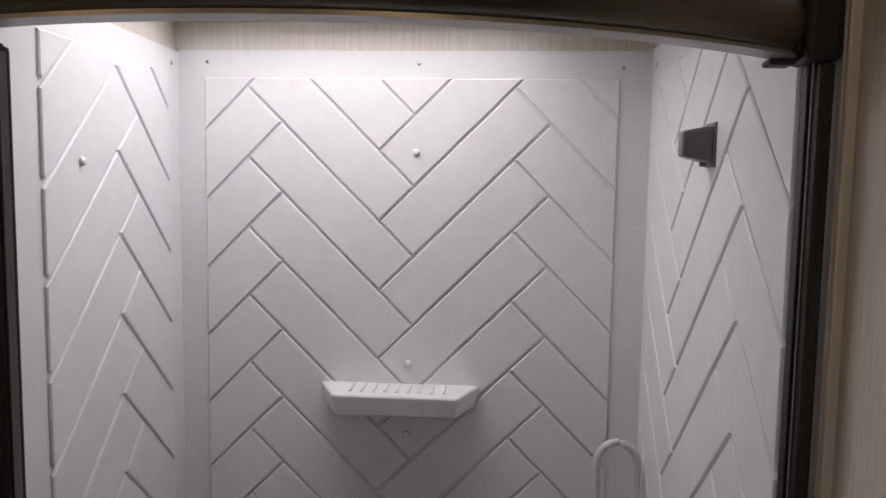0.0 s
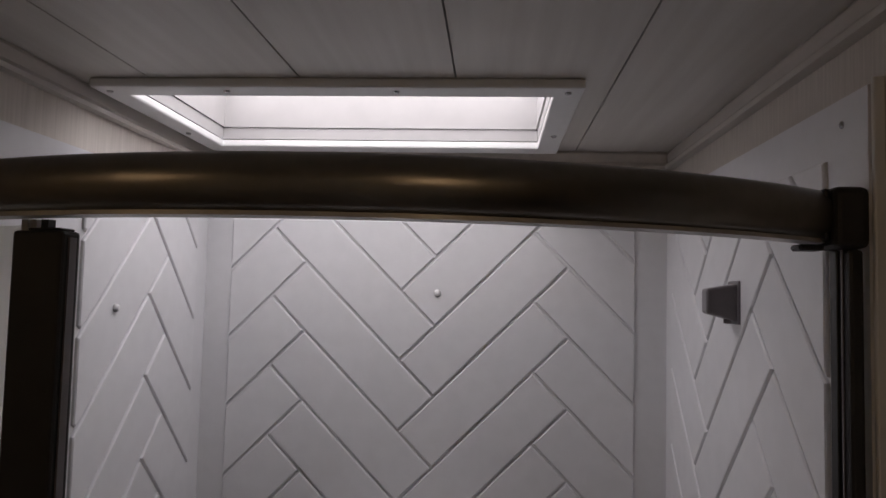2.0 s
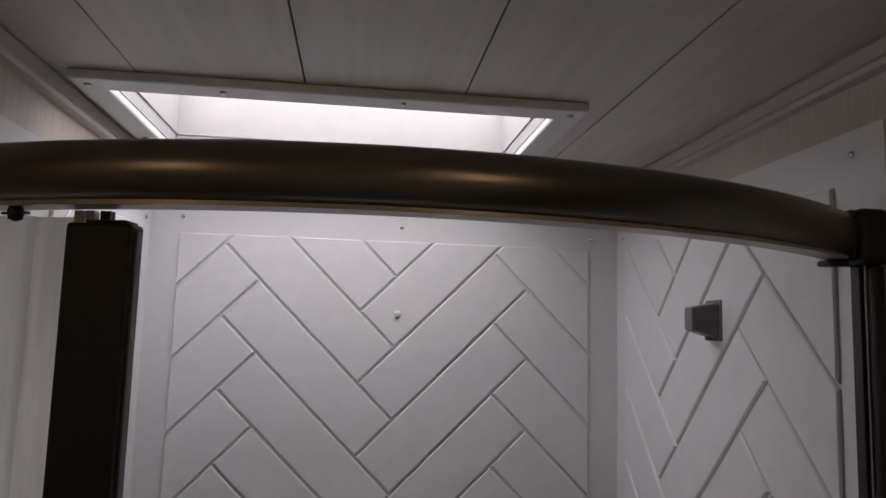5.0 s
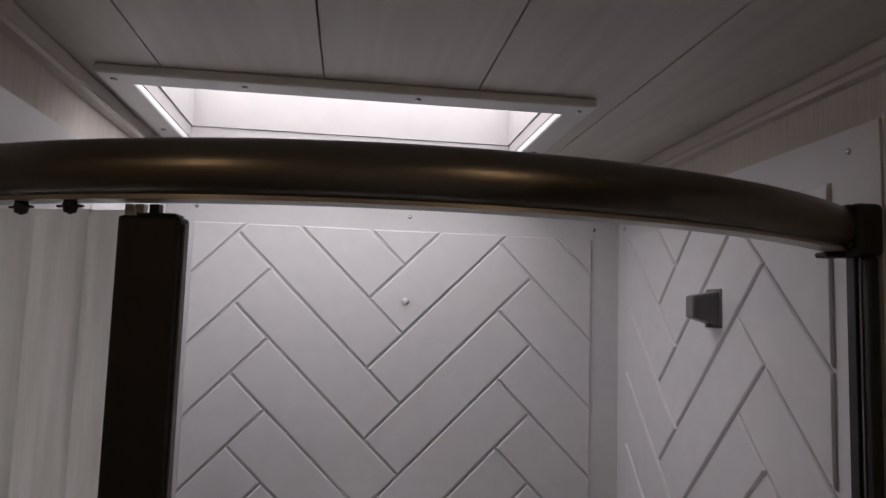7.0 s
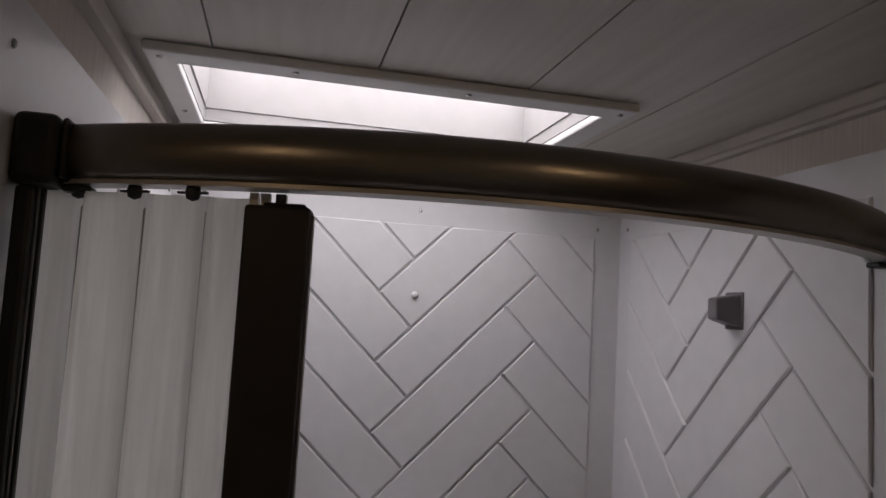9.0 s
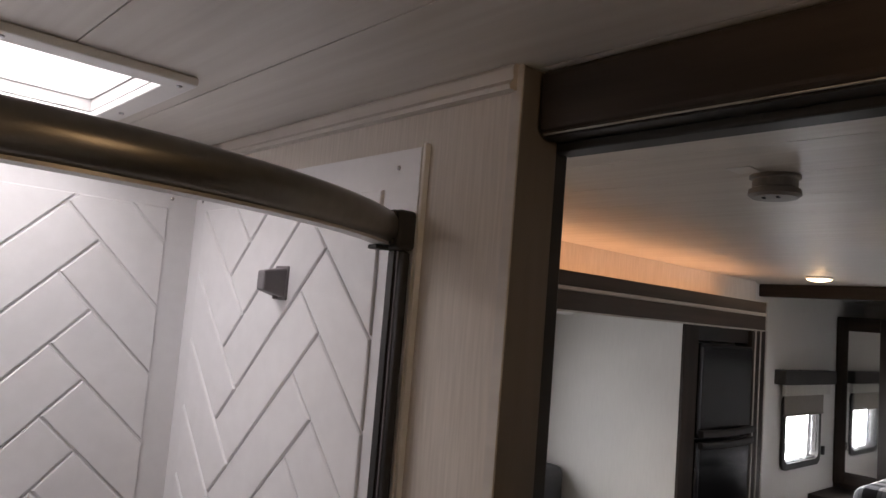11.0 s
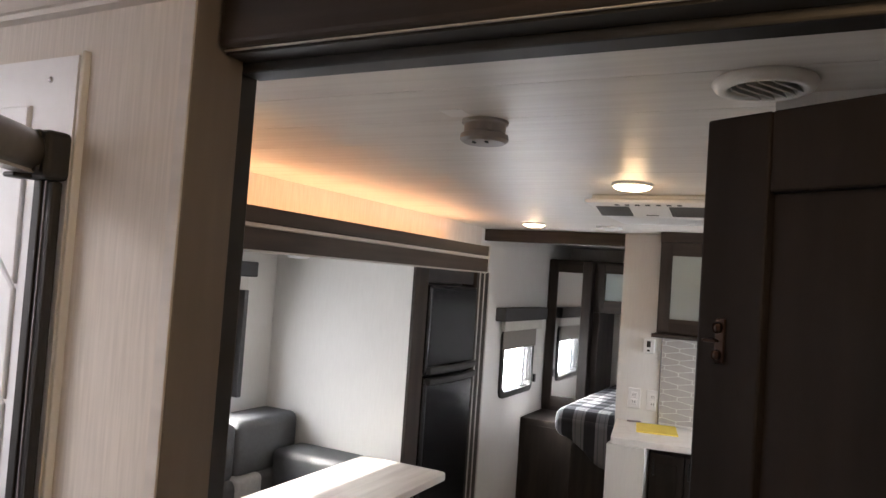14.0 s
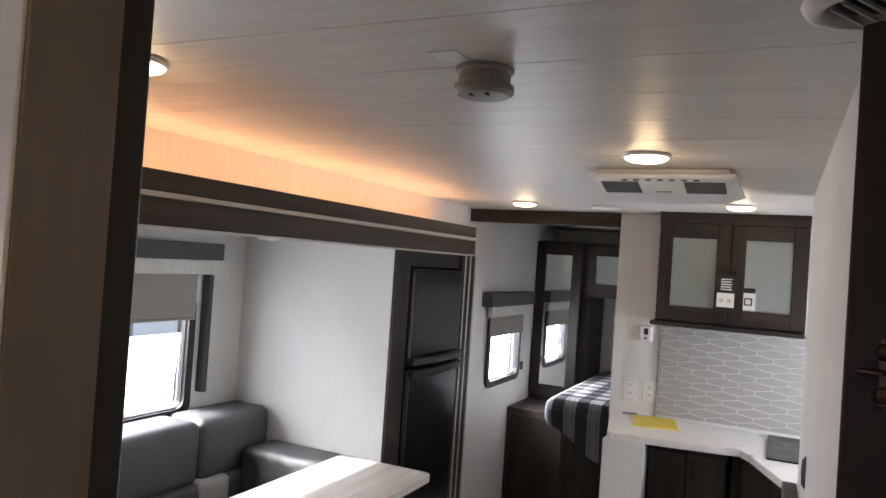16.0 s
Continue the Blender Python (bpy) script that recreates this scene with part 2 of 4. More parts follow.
def lathe(profile, n=24, m=None):
    """A turned body: profile of (radius, z) pairs from top to bottom."""
    bm = bmesh.new()
    rings = []
    for r, z in profile:
        rings.append([bm.verts.new((r * math.cos(2 * math.pi * k / n), r * math.sin(2 * math.pi * k / n), z)) for k in range(n)] if r > 1e-5 else [bm.verts.new((0, 0, z))])
    for a, b in zip(rings, rings[1:]):
        for k in range(n):
            ring = [a[k % len(a)], a[(k + 1) % len(a)], b[(k + 1) % len(b)], b[k % len(b)]]
            uniq = list(dict.fromkeys(ring))
            if len(uniq) > 2:
                bm.faces.new(uniq)
    bmesh.ops.recalc_face_normals(bm, faces=bm.faces[:])
    if m is not None:
        bm.transform(m)
    return bm


def sweep(path, section, closed=False):
    """A section of (across, up) points carried along a path of 3D points on the level."""
    bm = bmesh.new()
    rings = []
    n = len(path)
    for k, p in enumerate(path):
        a = path[(k - 1) % n] if closed or k else path[k]
        b = path[(k + 1) % n] if closed or k < n - 1 else path[k]
        d = (Vector(b) - Vector(a)).normalized()
        side = Vector((d.y, -d.x, 0)).normalized()
        rings.append([bm.verts.new(Vector(p) + side * s + Vector((0, 0, u))) for s, u in section])
    m = len(section)
    for k in range(n if closed else n - 1):
        a, b = rings[k], rings[(k + 1) % n]
        for j in range(m):
            bm.faces.new((a[j], a[(j + 1) % m], b[(j + 1) % m], b[j]))
    if not closed:
        bm.faces.new(rings[0])
        bm.faces.new(rings[-1][::-1])
    bmesh.ops.recalc_face_normals(bm, faces=bm.faces[:])
    return bm


def tube(path, r, n=10):
    bm = bmesh.new()
    rings = []
    for k, p in enumerate(path):
        d = (Vector(path[min(k + 1, len(path) - 1)]) - Vector(path[max(k - 1, 0)])).normalized()
        s = d.orthogonal().normalized() if abs(d.x) > 0.99 else d.cross(Vector((1, 0, 0))).normalized()
        t = d.cross(s)
        rings.append([bm.verts.new(Vector(p) + r * (math.cos(2 * math.pi * j / n) * s + math.sin(2 * math.pi * j / n) * t)) for j in range(n)])
    for a, b in zip(rings, rings[1:]):
        for j in range(n):
            bm.faces.new((a[j], a[(j + 1) % n], b[(j + 1) % n], b[j]))
    bm.faces.new(rings[0])
    bm.faces.new(rings[-1][::-1])
    bmesh.ops.recalc_face_normals(bm, faces=bm.faces[:])
    return bm


def round_rect(w, h, r, n=6):
    pts = []
    for cx, cy, a0 in ((w / 2 - r, h / 2 - r, 0), (-w / 2 + r, h / 2 - r, 90), (-w / 2 + r, -h / 2 + r, 180), (w / 2 - r, -h / 2 + r, 270)):
        for k in range(n + 1):
            a = radians(a0 + 90 * k / n)
            pts.append((cx + r * math.cos(a), cy + r * math.sin(a)))
    return pts


def ring_frame(outer, inner, depth):
    """A flat frame between two outlines of equal count, lying in the plane of u and v, thick along w."""
    bm = bmesh.new()
    loops = [[bm.verts.new((u, v, w)) for u, v in o] for o, w in ((outer, 0), (outer, depth), (inner, depth), (inner, 0))]
    n = len(outer)
    for a, b in zip(loops, loops[1:] + loops[:1]):
        for k in range(n):
            bm.faces.new((a[k], a[(k + 1) % n], b[(k + 1) % n], b[k]))
    bmesh.ops.recalc_face_normals(bm, faces=bm.faces[:])
    return bm


def plate(outline, depth):
    bm = bmesh.new()
    f = bm.faces.new([bm.verts.new((u, v, 0)) for u, v in outline])
    r = bmesh.ops.extrude_face_region(bm, geom=[f])
    bmesh.ops.translate(bm, vec=(0, 0, depth), verts=[v for v in r["geom"] if isinstance(v, bmesh.types.BMVert)])
    bmesh.ops.recalc_face_normals(bm, faces=bm.faces[:])
    return bm


def facing(origin, u, v):
    """A pose whose local x, y lie along u, v in the world, at origin."""
    u, v = Vector(u), Vector(v)
    w = u.cross(v)
    return Matrix(((u.x, v.x, w.x, origin[0]), (u.y, v.y, w.y, origin[1]), (u.z, v.z, w.z, origin[2]), (0, 0, 0, 1)))


def structure(name, bm, material, label, category):
    return tagged(part(name, bm, material), label, category, "", "structure")


# ---- the shell ----
XL, XR, YB = -0.485, 0.464, 0.600
CEIL = 1.98
SIDE = 0.88
FARY = -1.5

structure("floor", box(-1.3, 6.1, FARY - 0.1, 1.8, -0.05, 0.0), FLOOR, "greyish wood-look vinyl floor of the trailer", "floor")


def wall(name, x0, x1, y0, y1, z0, z1, material, label):
    return structure(name, box(x0, x1, y0, y1, z0, z1), material, label, "wall")


wall("wall_bath_side", XL - 0.06, XL - 0.012, -0.345, YB + 0.06, 0, CEIL, WALLPAPER, "beige linen-textured wall beside the shower")
wall("wall_bath_left", -1.24, -1.20, FARY, YB + 0.06, 0, CEIL, WALLPAPER, "beige linen-textured wall of the bathroom")
wall("wall_bath_recess", -1.20, XL - 0.06, YB + 0.012, YB + 0.06, 0, CEIL, WALLPAPER, "beige linen-textured wall of the bathroom recess")
structure("trim_partition_end", box(XL - 0.064, XL - 0.008, -0.358, -0.3455, 0, CEIL - 0.002, 0.003), DARK, "dark walnut cap on the end of the shower partition", "trim")
wall("wall_shower_back", XL - 0.012, XR + 0.012, YB + 0.012, YB + 0.06, 0, CEIL, WALLPAPER, "beige linen-textured wall behind the shower panel")
wall("wall_shower_partition", XR + 0.012, 0.552, -0.343, YB + 0.06, 0, CEIL, WALLPAPER, "beige linen-textured partition ending at the bathroom doorway")
wall("wall_bath_rear", -1.24, 3.25, FARY - 0.06, FARY, 0, CEIL, PALE_PAPER, "pale wallpapered outer side wall")
wall("wall_kitchen_low", 3.25, 6.0, FARY - 0.06, FARY, 0, 1.0, PALE_PAPER, "pale kitchen wall under the window")
wall("wall_kitchen_high", 3.25, 6.0, FARY - 0.06, FARY, 1.44, CEIL, PALE_PAPER, "pale kitchen wall above the window")
wall("wall_kitchen_far", 3.85, 6.0, FARY - 0.06, FARY, 1.0, 1.44, PALE_PAPER, "pale kitchen wall beside the window")
wall("wall_doorway_side", 0.5525, 0.598, -0.328, SIDE + 0.06, 0, CEIL, PALE_PAPER, "pale wall between bathroom and living area")
wall("wall_doorway_far", 0.5525, 0.598, FARY, -1.36, 0, CEIL, PALE_PAPER, "pale wall beside the bathroom door")
wall("wall_doorway_top", 0.5525, 0.598, -1.36, -0.343, 1.897, CEIL, PALE_PAPER, "narrow wall above the bathroom doorway")
wall("wall_slide_back_low", 0.56, 3.98, 1.68, 1.74, 0, 0.86, PALE_PAPER, "pale wallpapered slide-out wall under the window")
wall("wall_slide_back_high", 0.56, 3.98, 1.68, 1.74, 1.40, 1.72, PALE_PAPER, "pale wallpapered slide-out wall above the window")
wall("wall_slide_back_near", 0.56, 1.55, 1.68, 1.74, 0.86, 1.40, PALE_PAPER, "pale wallpapered slide-out wall beside the window")
wall("wall_slide_back_far", 2.695, 3.98, 1.68, 1.74, 0.86, 1.40, PALE_PAPER, "pale wallpapered slide-out wall beside the window")
wall("wall_slide_end_near", 0.56, 0.60, SIDE + 0.06, 1.68, 0, 1.72, PALE_PAPER, "pale slide-out end wall")
wall("wall_slide_end_far", 3.94, 3.98, SIDE + 0.06, 1.68, 0, 1.72, PALE_PAPER, "slide-out end wall behind the refrigerator")
structure("ceiling_slide", box(0.56, 3.98, 0.83, 1.74, 1.715, 1.75), PALE_PAPER, "pale flat ceiling of the slide-out", "ceiling")
wall("wall_soffit", 0.56, 3.90, 0.83, SIDE + 0.06, 1.751, CEIL, WALLPAPER, "beige linen-textured wall strip above the slide-out valance")
wall("wall_side_low", 3.98, 5.95, SIDE, SIDE + 0.06, 0, 0.86, PALE_PAPER, "pale bedroom side wall under the window")
wall("wall_side_high", 3.90, 5.95, SIDE, SIDE + 0.06, 1.30, CEIL, PALE_PAPER, "pale bedroom side wall above the window")
wall("wall_side_near", 3.98, 4.46, SIDE, SIDE + 0.06, 0.86, 1.30, PALE_PAPER, "pale bedroom side wall beside the window")
wall("wall_side_far", 5.05, 5.95, SIDE, SIDE + 0.06, 0.86, 1.30, PALE_PAPER, "pale bedroom side wall beside the window")
wall("wall_front", 5.95, 6.0, FARY, SIDE + 0.06, 0, CEIL, PALE_PAPER, "pale front wall at the head of the bed")
wall("wall_kitchen_partition", 4.06, 4.10, FARY, -0.012, 0, CEIL, PALE_PAPER, "pale wallpapered partition between kitchen and bedroom")
wall("wall_pantry", 1.15, 3.05, -0.945, -0.905, 0, CEIL, PALE_PAPER, "pale wallpapered closet wall beside the kitchen")
wall("wall_pantry_end", 3.01, 3.05, FARY, -0.945, 0, CEIL, PALE_PAPER, "pale end of the closet wall")
wall("wall_pantry_near", 1.15, 1.19, FARY, -0.945, 0, CEIL, PALE_PAPER, "pale near side of the closet")


def plank_ceiling(x0, x1, y0, y1, joints, hole=None):
    """Planks running across the trailer, with shadow gaps, in one mesh."""
    bm = bmesh.new()
    xs = [x0] + [j for j in joints if x0 + 0.01 < j < x1 - 0.01] + [x1]
    for a, b in zip(xs, xs[1:]):
        a2, b2 = a + 0.0012, b - 0.0012
        if hole and a2 < hole[1] and b2 > hole[0]:
            box(a2, b2, y0, hole[2], CEIL, CEIL + 0.012, bm=bm)
            box(a2, b2, hole[3], y1, CEIL, CEIL + 0.012, bm=bm)
            if a2 < hole[0]:
                box(a2, hole[0], hole[2], hole[3], CEIL, CEIL + 0.012, bm=bm)
            if b2 > hole[1]:
                box(hole[1], b2, hole[2], hole[3], CEIL, CEIL + 0.012, bm=bm)
        else:
            box(a2, b2, y0, y1, CEIL, CEIL + 0.012, bm=bm)
    return bm


HOLE = (-0.427, 0.197, 0.155, 0.515)
structure("ceiling_bathroom", plank_ceiling(-1.24, 0.54, FARY, YB + 0.06, [0.06 + 0.2195 * k for k in range(-7, 4)], (HOLE[0] - 0.008, HOLE[1] + 0.008, HOLE[2] - 0.008, HOLE[3] + 0.008)), PLANK, "whitewashed plank ceiling with a skylight opening", "ceiling")
structure("ceiling_living", plank_ceiling(0.542, 6.0, FARY, SIDE + 0.06, [1.68 + 0.225 * k for k in range(-8, 22)]), PLANK, "whitewashed plank ceiling with dark joints", "ceiling")
bm = bmesh.new()
for x0, x1, y0, y1 in ((-1.24, HOLE[0] - 0.02, FARY, YB + 0.06), (HOLE[1] + 0.02, 0.54, FARY, YB + 0.06), (HOLE[0] - 0.02, HOLE[1] + 0.02, FARY, HOLE[2] - 0.02), (HOLE[0] - 0.02, HOLE[1] + 0.02, HOLE[3] + 0.02, YB + 0.06), (0.54, 6.0, FARY, SIDE + 0.06)):
    box(x0, x1, y0, y1, CEIL + 0.013, CEIL + 0.05, bm=bm)
structure("ceiling_backing", bm, GROOVE, "dark backing seen in the plank joints", "ceiling")

# mouldings at the bathroom ceiling
SEC = [(0, 0), (0.016, 0), (0.018, 0.006), (0.011, 0.014), (0.013, 0.030), (0.009, 0.036), (0, 0.036)]
structure("trim_ceiling_right", sweep([(XR + 0.012, YB, 1.944), (XR + 0.012, -0.341, 1.944)], [(s, u) for s, u in SEC]), TRIM, "beige moulding along the ceiling", "trim")
structure("trim_ceiling_left", sweep([(XL - 0.012, -0.343, 1.944), (XL - 0.012, YB, 1.944)], SEC), TRIM, "beige moulding along the ceiling", "trim")
structure("trim_ceiling_back", sweep([(XL, YB + 0.012, 1.944), (XR, YB + 0.012, 1.944)], SEC), TRIM, "beige moulding along the ceiling", "trim")

# doorway: taupe wall end, black casing, walnut header
structure("trim_wall_end", box(XR + 0.0120, 0.5520, -0.350, -0.343, 0, CEIL - 0.001, 0.002), JAMB, "taupe vinyl edge on the partition end", "trim")
structure("trim_wall_corner", box(XR + 0.0085, XR + 0.0118, -0.350, -0.332, 0, CEIL - 0.001, 0.001, 1), TRIM, "pale beige corner strip on the partition end", "trim")
structure("trim_casing_side", box(0.5525, 0.588, -0.341, -0.3285, 0, 1.896, 0.003), BLACK, "black door casing", "trim")
structure("trim_casing_top", box(0.5525, 0.590, -1.36, -0.3415, 1.879, 1.896, 0.003), BLACK, "black door casing across the top", "trim")
structure("trim_casing_far", box(0.556, 0.590, -1.39, -1.3605, 0, 1.896, 0.003), BLACK, "black door casing", "trim")
hd = thing("door_header", "dark walnut header board above the bathroom doorway", "trim", "", "structure")
part("board", box(0.505, 0.551, -1.39, -0.352, 1.894, CEIL - 0.002, 0.008, 3), DARKY, hd)
part("metal_lip", box(0.513, 0.517, -1.39, -0.356, 1.8925, 1.8938), STRIP, hd, "thin metal lip")
part("soffit", box(0.519, 0.5515, -1.39, -0.354, 1.890, 1.8938), BLACK, hd, "black underside strip")

# ---- shower ----
S2 = math.sqrt(0.5)
TW, TL = 0.1003, 0.3810


def clip_poly(poly, u0, u1, v0, v1):
    for axis, lim, sign in ((0, u0, 1), (0, u1, -1), (1, v0, 1), (1, v1, -1)):
        out = []
        for k in range(len(poly)):
            a, b = poly[k - 1], poly[k]
            da, db = sign * (a[axis] - lim), sign * (b[axis] - lim)
            if (da >= 0) != (db >= 0):
                f = da / (da - db)
                out.append((a[0] + f * (b[0] - a[0]), a[1] + f * (b[1] - a[1])))
            if db >= 0:
                out.append(b)
        poly = out
        if len(poly) < 3:
            return []
    return poly


def inset_poly(poly, d):
    n = len(poly)
    area = sum(poly[k - 1][0] * poly[k][1] - poly[k][0] * poly[k - 1][1] for k in range(n)) / 2
    if area < 0:
        poly = poly[::-1]
    out = []
    for k in range(n):
        a, b, c = Vector(poly[k - 1]), Vector(poly[k]), Vector(poly[(k + 1) % n])
        e, f = (b - a).normalized(), (c - b).normalized()
        n1, n2 = Vector((-e.y, e.x)), Vector((-f.y, f.x))
        h = n1 + n2
        if h.length < 1e-4:
            return []
        h = h / max(h.dot(n1), 0.35)
        out.append(tuple(b + h * d))
    return out


def herringbone(u0, u1, v0, v1, ua, va):
    """The tiles of a herringbone, cut to a rectangle; a lower vee point lies at (ua, va)."""
    def place(p, q):
        return (ua + S2 * (p - q - TL), va + S2 * TL - S2 * (p + q))
    tiles = []
    for j in range(-4, 5):
        for i in range(-40, 41):
            bp, bq = i * TW + j * (TL + TW), i * TW + j * (TW - TL)
            for a0, a1, b0, b1 in ((bp, bp + TL, bq, bq + TW), (bp + TL, bp + TL + TW, bq + TW - TL, bq + TW)):
                poly = clip_poly([place(a0, b0), place(a1, b0), place(a1, b1), place(a0, b1)], u0, u1, v0, v1)
                if len(poly) < 3:
                    continue
                clean = [p for k, p in enumerate(poly) if (Vector(p) - Vector(poly[k - 1])).length > 0.004]
                if len(clean) > 2:
                    area = abs(sum(clean[k - 1][0] * clean[k][1] - clean[k][0] * clean[k - 1][1] for k in range(len(clean)))) / 2
                    if area > 0.0004:
                        tiles.append(clean)
    return tiles


def tile_mesh(poly, gap=0.0024, lip=0.0026, high=0.0052):
    base = inset_poly(poly, gap)
    mid = inset_poly(poly, gap + 0.0006)
    top = inset_poly(poly, gap + lip)
    if not base or not top or not mid:
        return None
    n = len(base)
    verts = [(u, v, 0.0002) for u, v in base] + [(u, v, high * 0.65) for u, v in mid] + [(u, v, high) for u, v in top]
    faces = [tuple(2 * n + k for k in range(n))]
    for r in (0, 1):
        faces += [(r * n + k, r * n + (k + 1) % n, (r + 1) * n + (k + 1) % n, (r + 1) * n + k) for k in range(n)]
    me = bpy.data.meshes.new("tile")
    me.from_pydata(verts, [], faces)
    me.materials.append(TILE)
    return me


def shower_panel(name, label, m, u0, u1, v0, v1, pu0, pu1, pv0, pv1, ua, va, screws, bosses):
    """A moulded panel: a plain sheet with raised herringbone tiles, screws and plugs. Local x across, y up, z out of the wall."""
    p = tagged(part(name, plate([(u0, v0), (u1, v0), (u1, v1), (u0, v1)], -0.010), GELCOAT), label, "wall panel", "", "structure")
    p.matrix_world = m
    for poly in herringbone(pu0, pu1, pv0, pv1, ua, va):
        me = tile_mesh(poly)
        if me:
            ob = new("tile", me)
            ob.parent = p
    for u, v in screws:
        s = part("screw", lathe([(0.0, 0.0030), (0.0024, 0.0024), (0.0040, 0.0010), (0.0042, 0.0)], 12, Matrix.Translation((u, v, 0))), CHROME, p, "small steel screw")
    for u, v in bosses:
        part("screw_cap", lathe([(0.0, 0.0068), (0.004, 0.0064), (0.0066, 0.0044), (0.0072, 0.0)], 16, Matrix.Translation((u, v, 0.0050))), WHITE, p, "white round screw cap", True)
    return p


VA = 1.614
shower_panel("wall_panel_back", "white moulded shower back panel in a herringbone tile pattern", facing((0, YB, 0), (1, 0, 0), (0, 0, 1)),
             XL, XR, 0.12, 1.884, -0.432, 0.403, 0.20, 1.832, 0.0, VA,
             [(0.007, 1.859), (0.408, 1.851), (-0.425, 1.861)], [(0.004, 1.683), (-0.008, 1.252), (-0.010, 1.104)])
shower_panel("wall_panel_right", "white moulded shower side panel in a herringbone tile pattern", facing((XR, 0, 0), (0, -1, 0), (0, 0, 1)),
             -YB, 0.170, 0.12, 1.888, -YB + 0.055, 0.092, 0.20, 1.832, -0.318, VA,
             [(0.121, 1.861), (-0.565, 1.852)], [])
shower_panel("wall_panel_left", "white moulded shower side panel in a herringbone tile pattern", facing((XL, 0, 0), (0, 1, 0), (0, 0, 1)),
             -0.285, YB, 0.12, 1.880, 0.140, YB - 0.055, 0.20, 1.832, 0.148, VA,
             [(-0.250, 1.838), (0.565, 1.852)], [(0.237, 1.647)])
structure("trim_panel_edge", box(XR + 0.002, XR + 0.0145, -0.176, -0.1705, 0.1, 1.895, 0.002), WHITE, "thin white edge strip of the shower panel", "trim")
structure("trim_panel_edge_left", box(XL - 0.012, XL + 0.004, -0.298, -0.2855, 0.1, 1.887, 0.002), WHITE, "thin white edge strip of the shower panel", "trim")

# shower pan with its bowed front
BC = Vector((-0.050, 0.470))
BR = 0.792


def arc(a0, a1, r, z, n=40):
    """Points of the bowed front, by angle in degrees from straight ahead of the pan."""
    return [(BC.x + r * math.sin(radians(a0 + (a1 - a0) * k / n)), BC.y - r * math.cos(radians(a0 + (a1 - a0) * k / n)), z) for k in range(n + 1)]


pan = thing("shower_pan", "white moulded shower pan with a bowed front", "shower pan")
outline = [(p[0], p[1]) for p in arc(-33.2, 40.2, BR, 0)] + [(XR - 0.001, YB - 0.001), (XL + 0.001, YB - 0.001)]
part("base", plate(outline, 0.06), GELCOAT, pan)
part("rim", sweep(arc(-33.0, 39.8, BR - 0.02, 0.06), [(-0.03, 0), (0.03, 0), (0.03, 0.08), (0.02, 0.1), (-0.02, 0.1), (-0.03, 0.08)]), GELCOAT, pan)

rail = thing("shower_rail", "dark bronze bowed header rail of the shower door", "shower rail")
H0, H1 = 1.743, 1.789
sec = [(-0.016, H0), (0.010, H0), (0.018, H0 + 0.005), (0.0215, H0 + 0.014), (0.0225, H0 + 0.024), (0.0205, H0 + 0.034), (0.015, H1 - 0.004), (0.008, H1), (-0.016, H1)]
part("bar", sweep(arc(-33.0, 40.0, BR - 0.012, 0, 72), sec), BRONZE, rail, smooth=True)
part("track_lip", sweep(arc(-33.0, 40.0, BR - 0.012, 0, 60), [(-0.014, H0 - 0.004), (0.010, H0 - 0.004), (0.010, H0 - 0.0003), (-0.014, H0 - 0.0003)]), STRIP, rail, "pale lip under the bar")
for side, x, py in ((1, XR, -0.146), (-1, XL, -0.208)):
    def across(d0, d1):
        """Two x values, in order, at distances d0 and d1 out from the side panel."""
        return sorted((x - side * d0, x - side * d1))
    cap = part("corner_cap", box(*across(0.0005, 0.034), py - 0.030, py + 0.018, H0 - 0.010, H1 + 0.002, 0.007, 3), MATTE, rail, "matte black corner bracket")
    part("collar", box(*across(0.0345, 0.040), py - 0.024, py + 0.016, H0 - 0.003, H1 + 0.0005, 0.003, 2), MATTE, cap)
    part("stop_tab", box(*across(0.0345, 0.058), py - 0.012, py + 0.010, H0 - 0.0115, H0 - 0.0055, 0.002, 1), BLACK, cap, "black rubber stop tab")
    part("post", box(*across(0.0055, 0.020), py - 0.026, py + 0.002, 0.16, H0 - 0.0105, 0.004, 2), MATTE, rail, "matte black upright post")
    part("seal", box(*across(0.0205, 0.0235), py - 0.010, py + 0.004, 0.16, H0 - 0.0105, 0.0012), BLACK, rail, "black rubber seal")
    part("seal_bead", box(*across(0.0205, 0.0220), py - 0.017, py - 0.0145, 0.16, H0 - 0.0105, 0.0006), GREYPL, rail, "thin grey bead")

door = thing("shower_door", "pleated off-white retracting shower door drawn half aside", "shower door")
A_POST = -17.4
CREASES = (-32.8, -30.0, -26.0, -22.2, -19.3)


def set_back(a):
    """How far the door stands inside the bar's outer line, at an angle."""
    return 0.014 + 0.032 * (a - CREASES[0]) / (CREASES[-1] - CREASES[0])



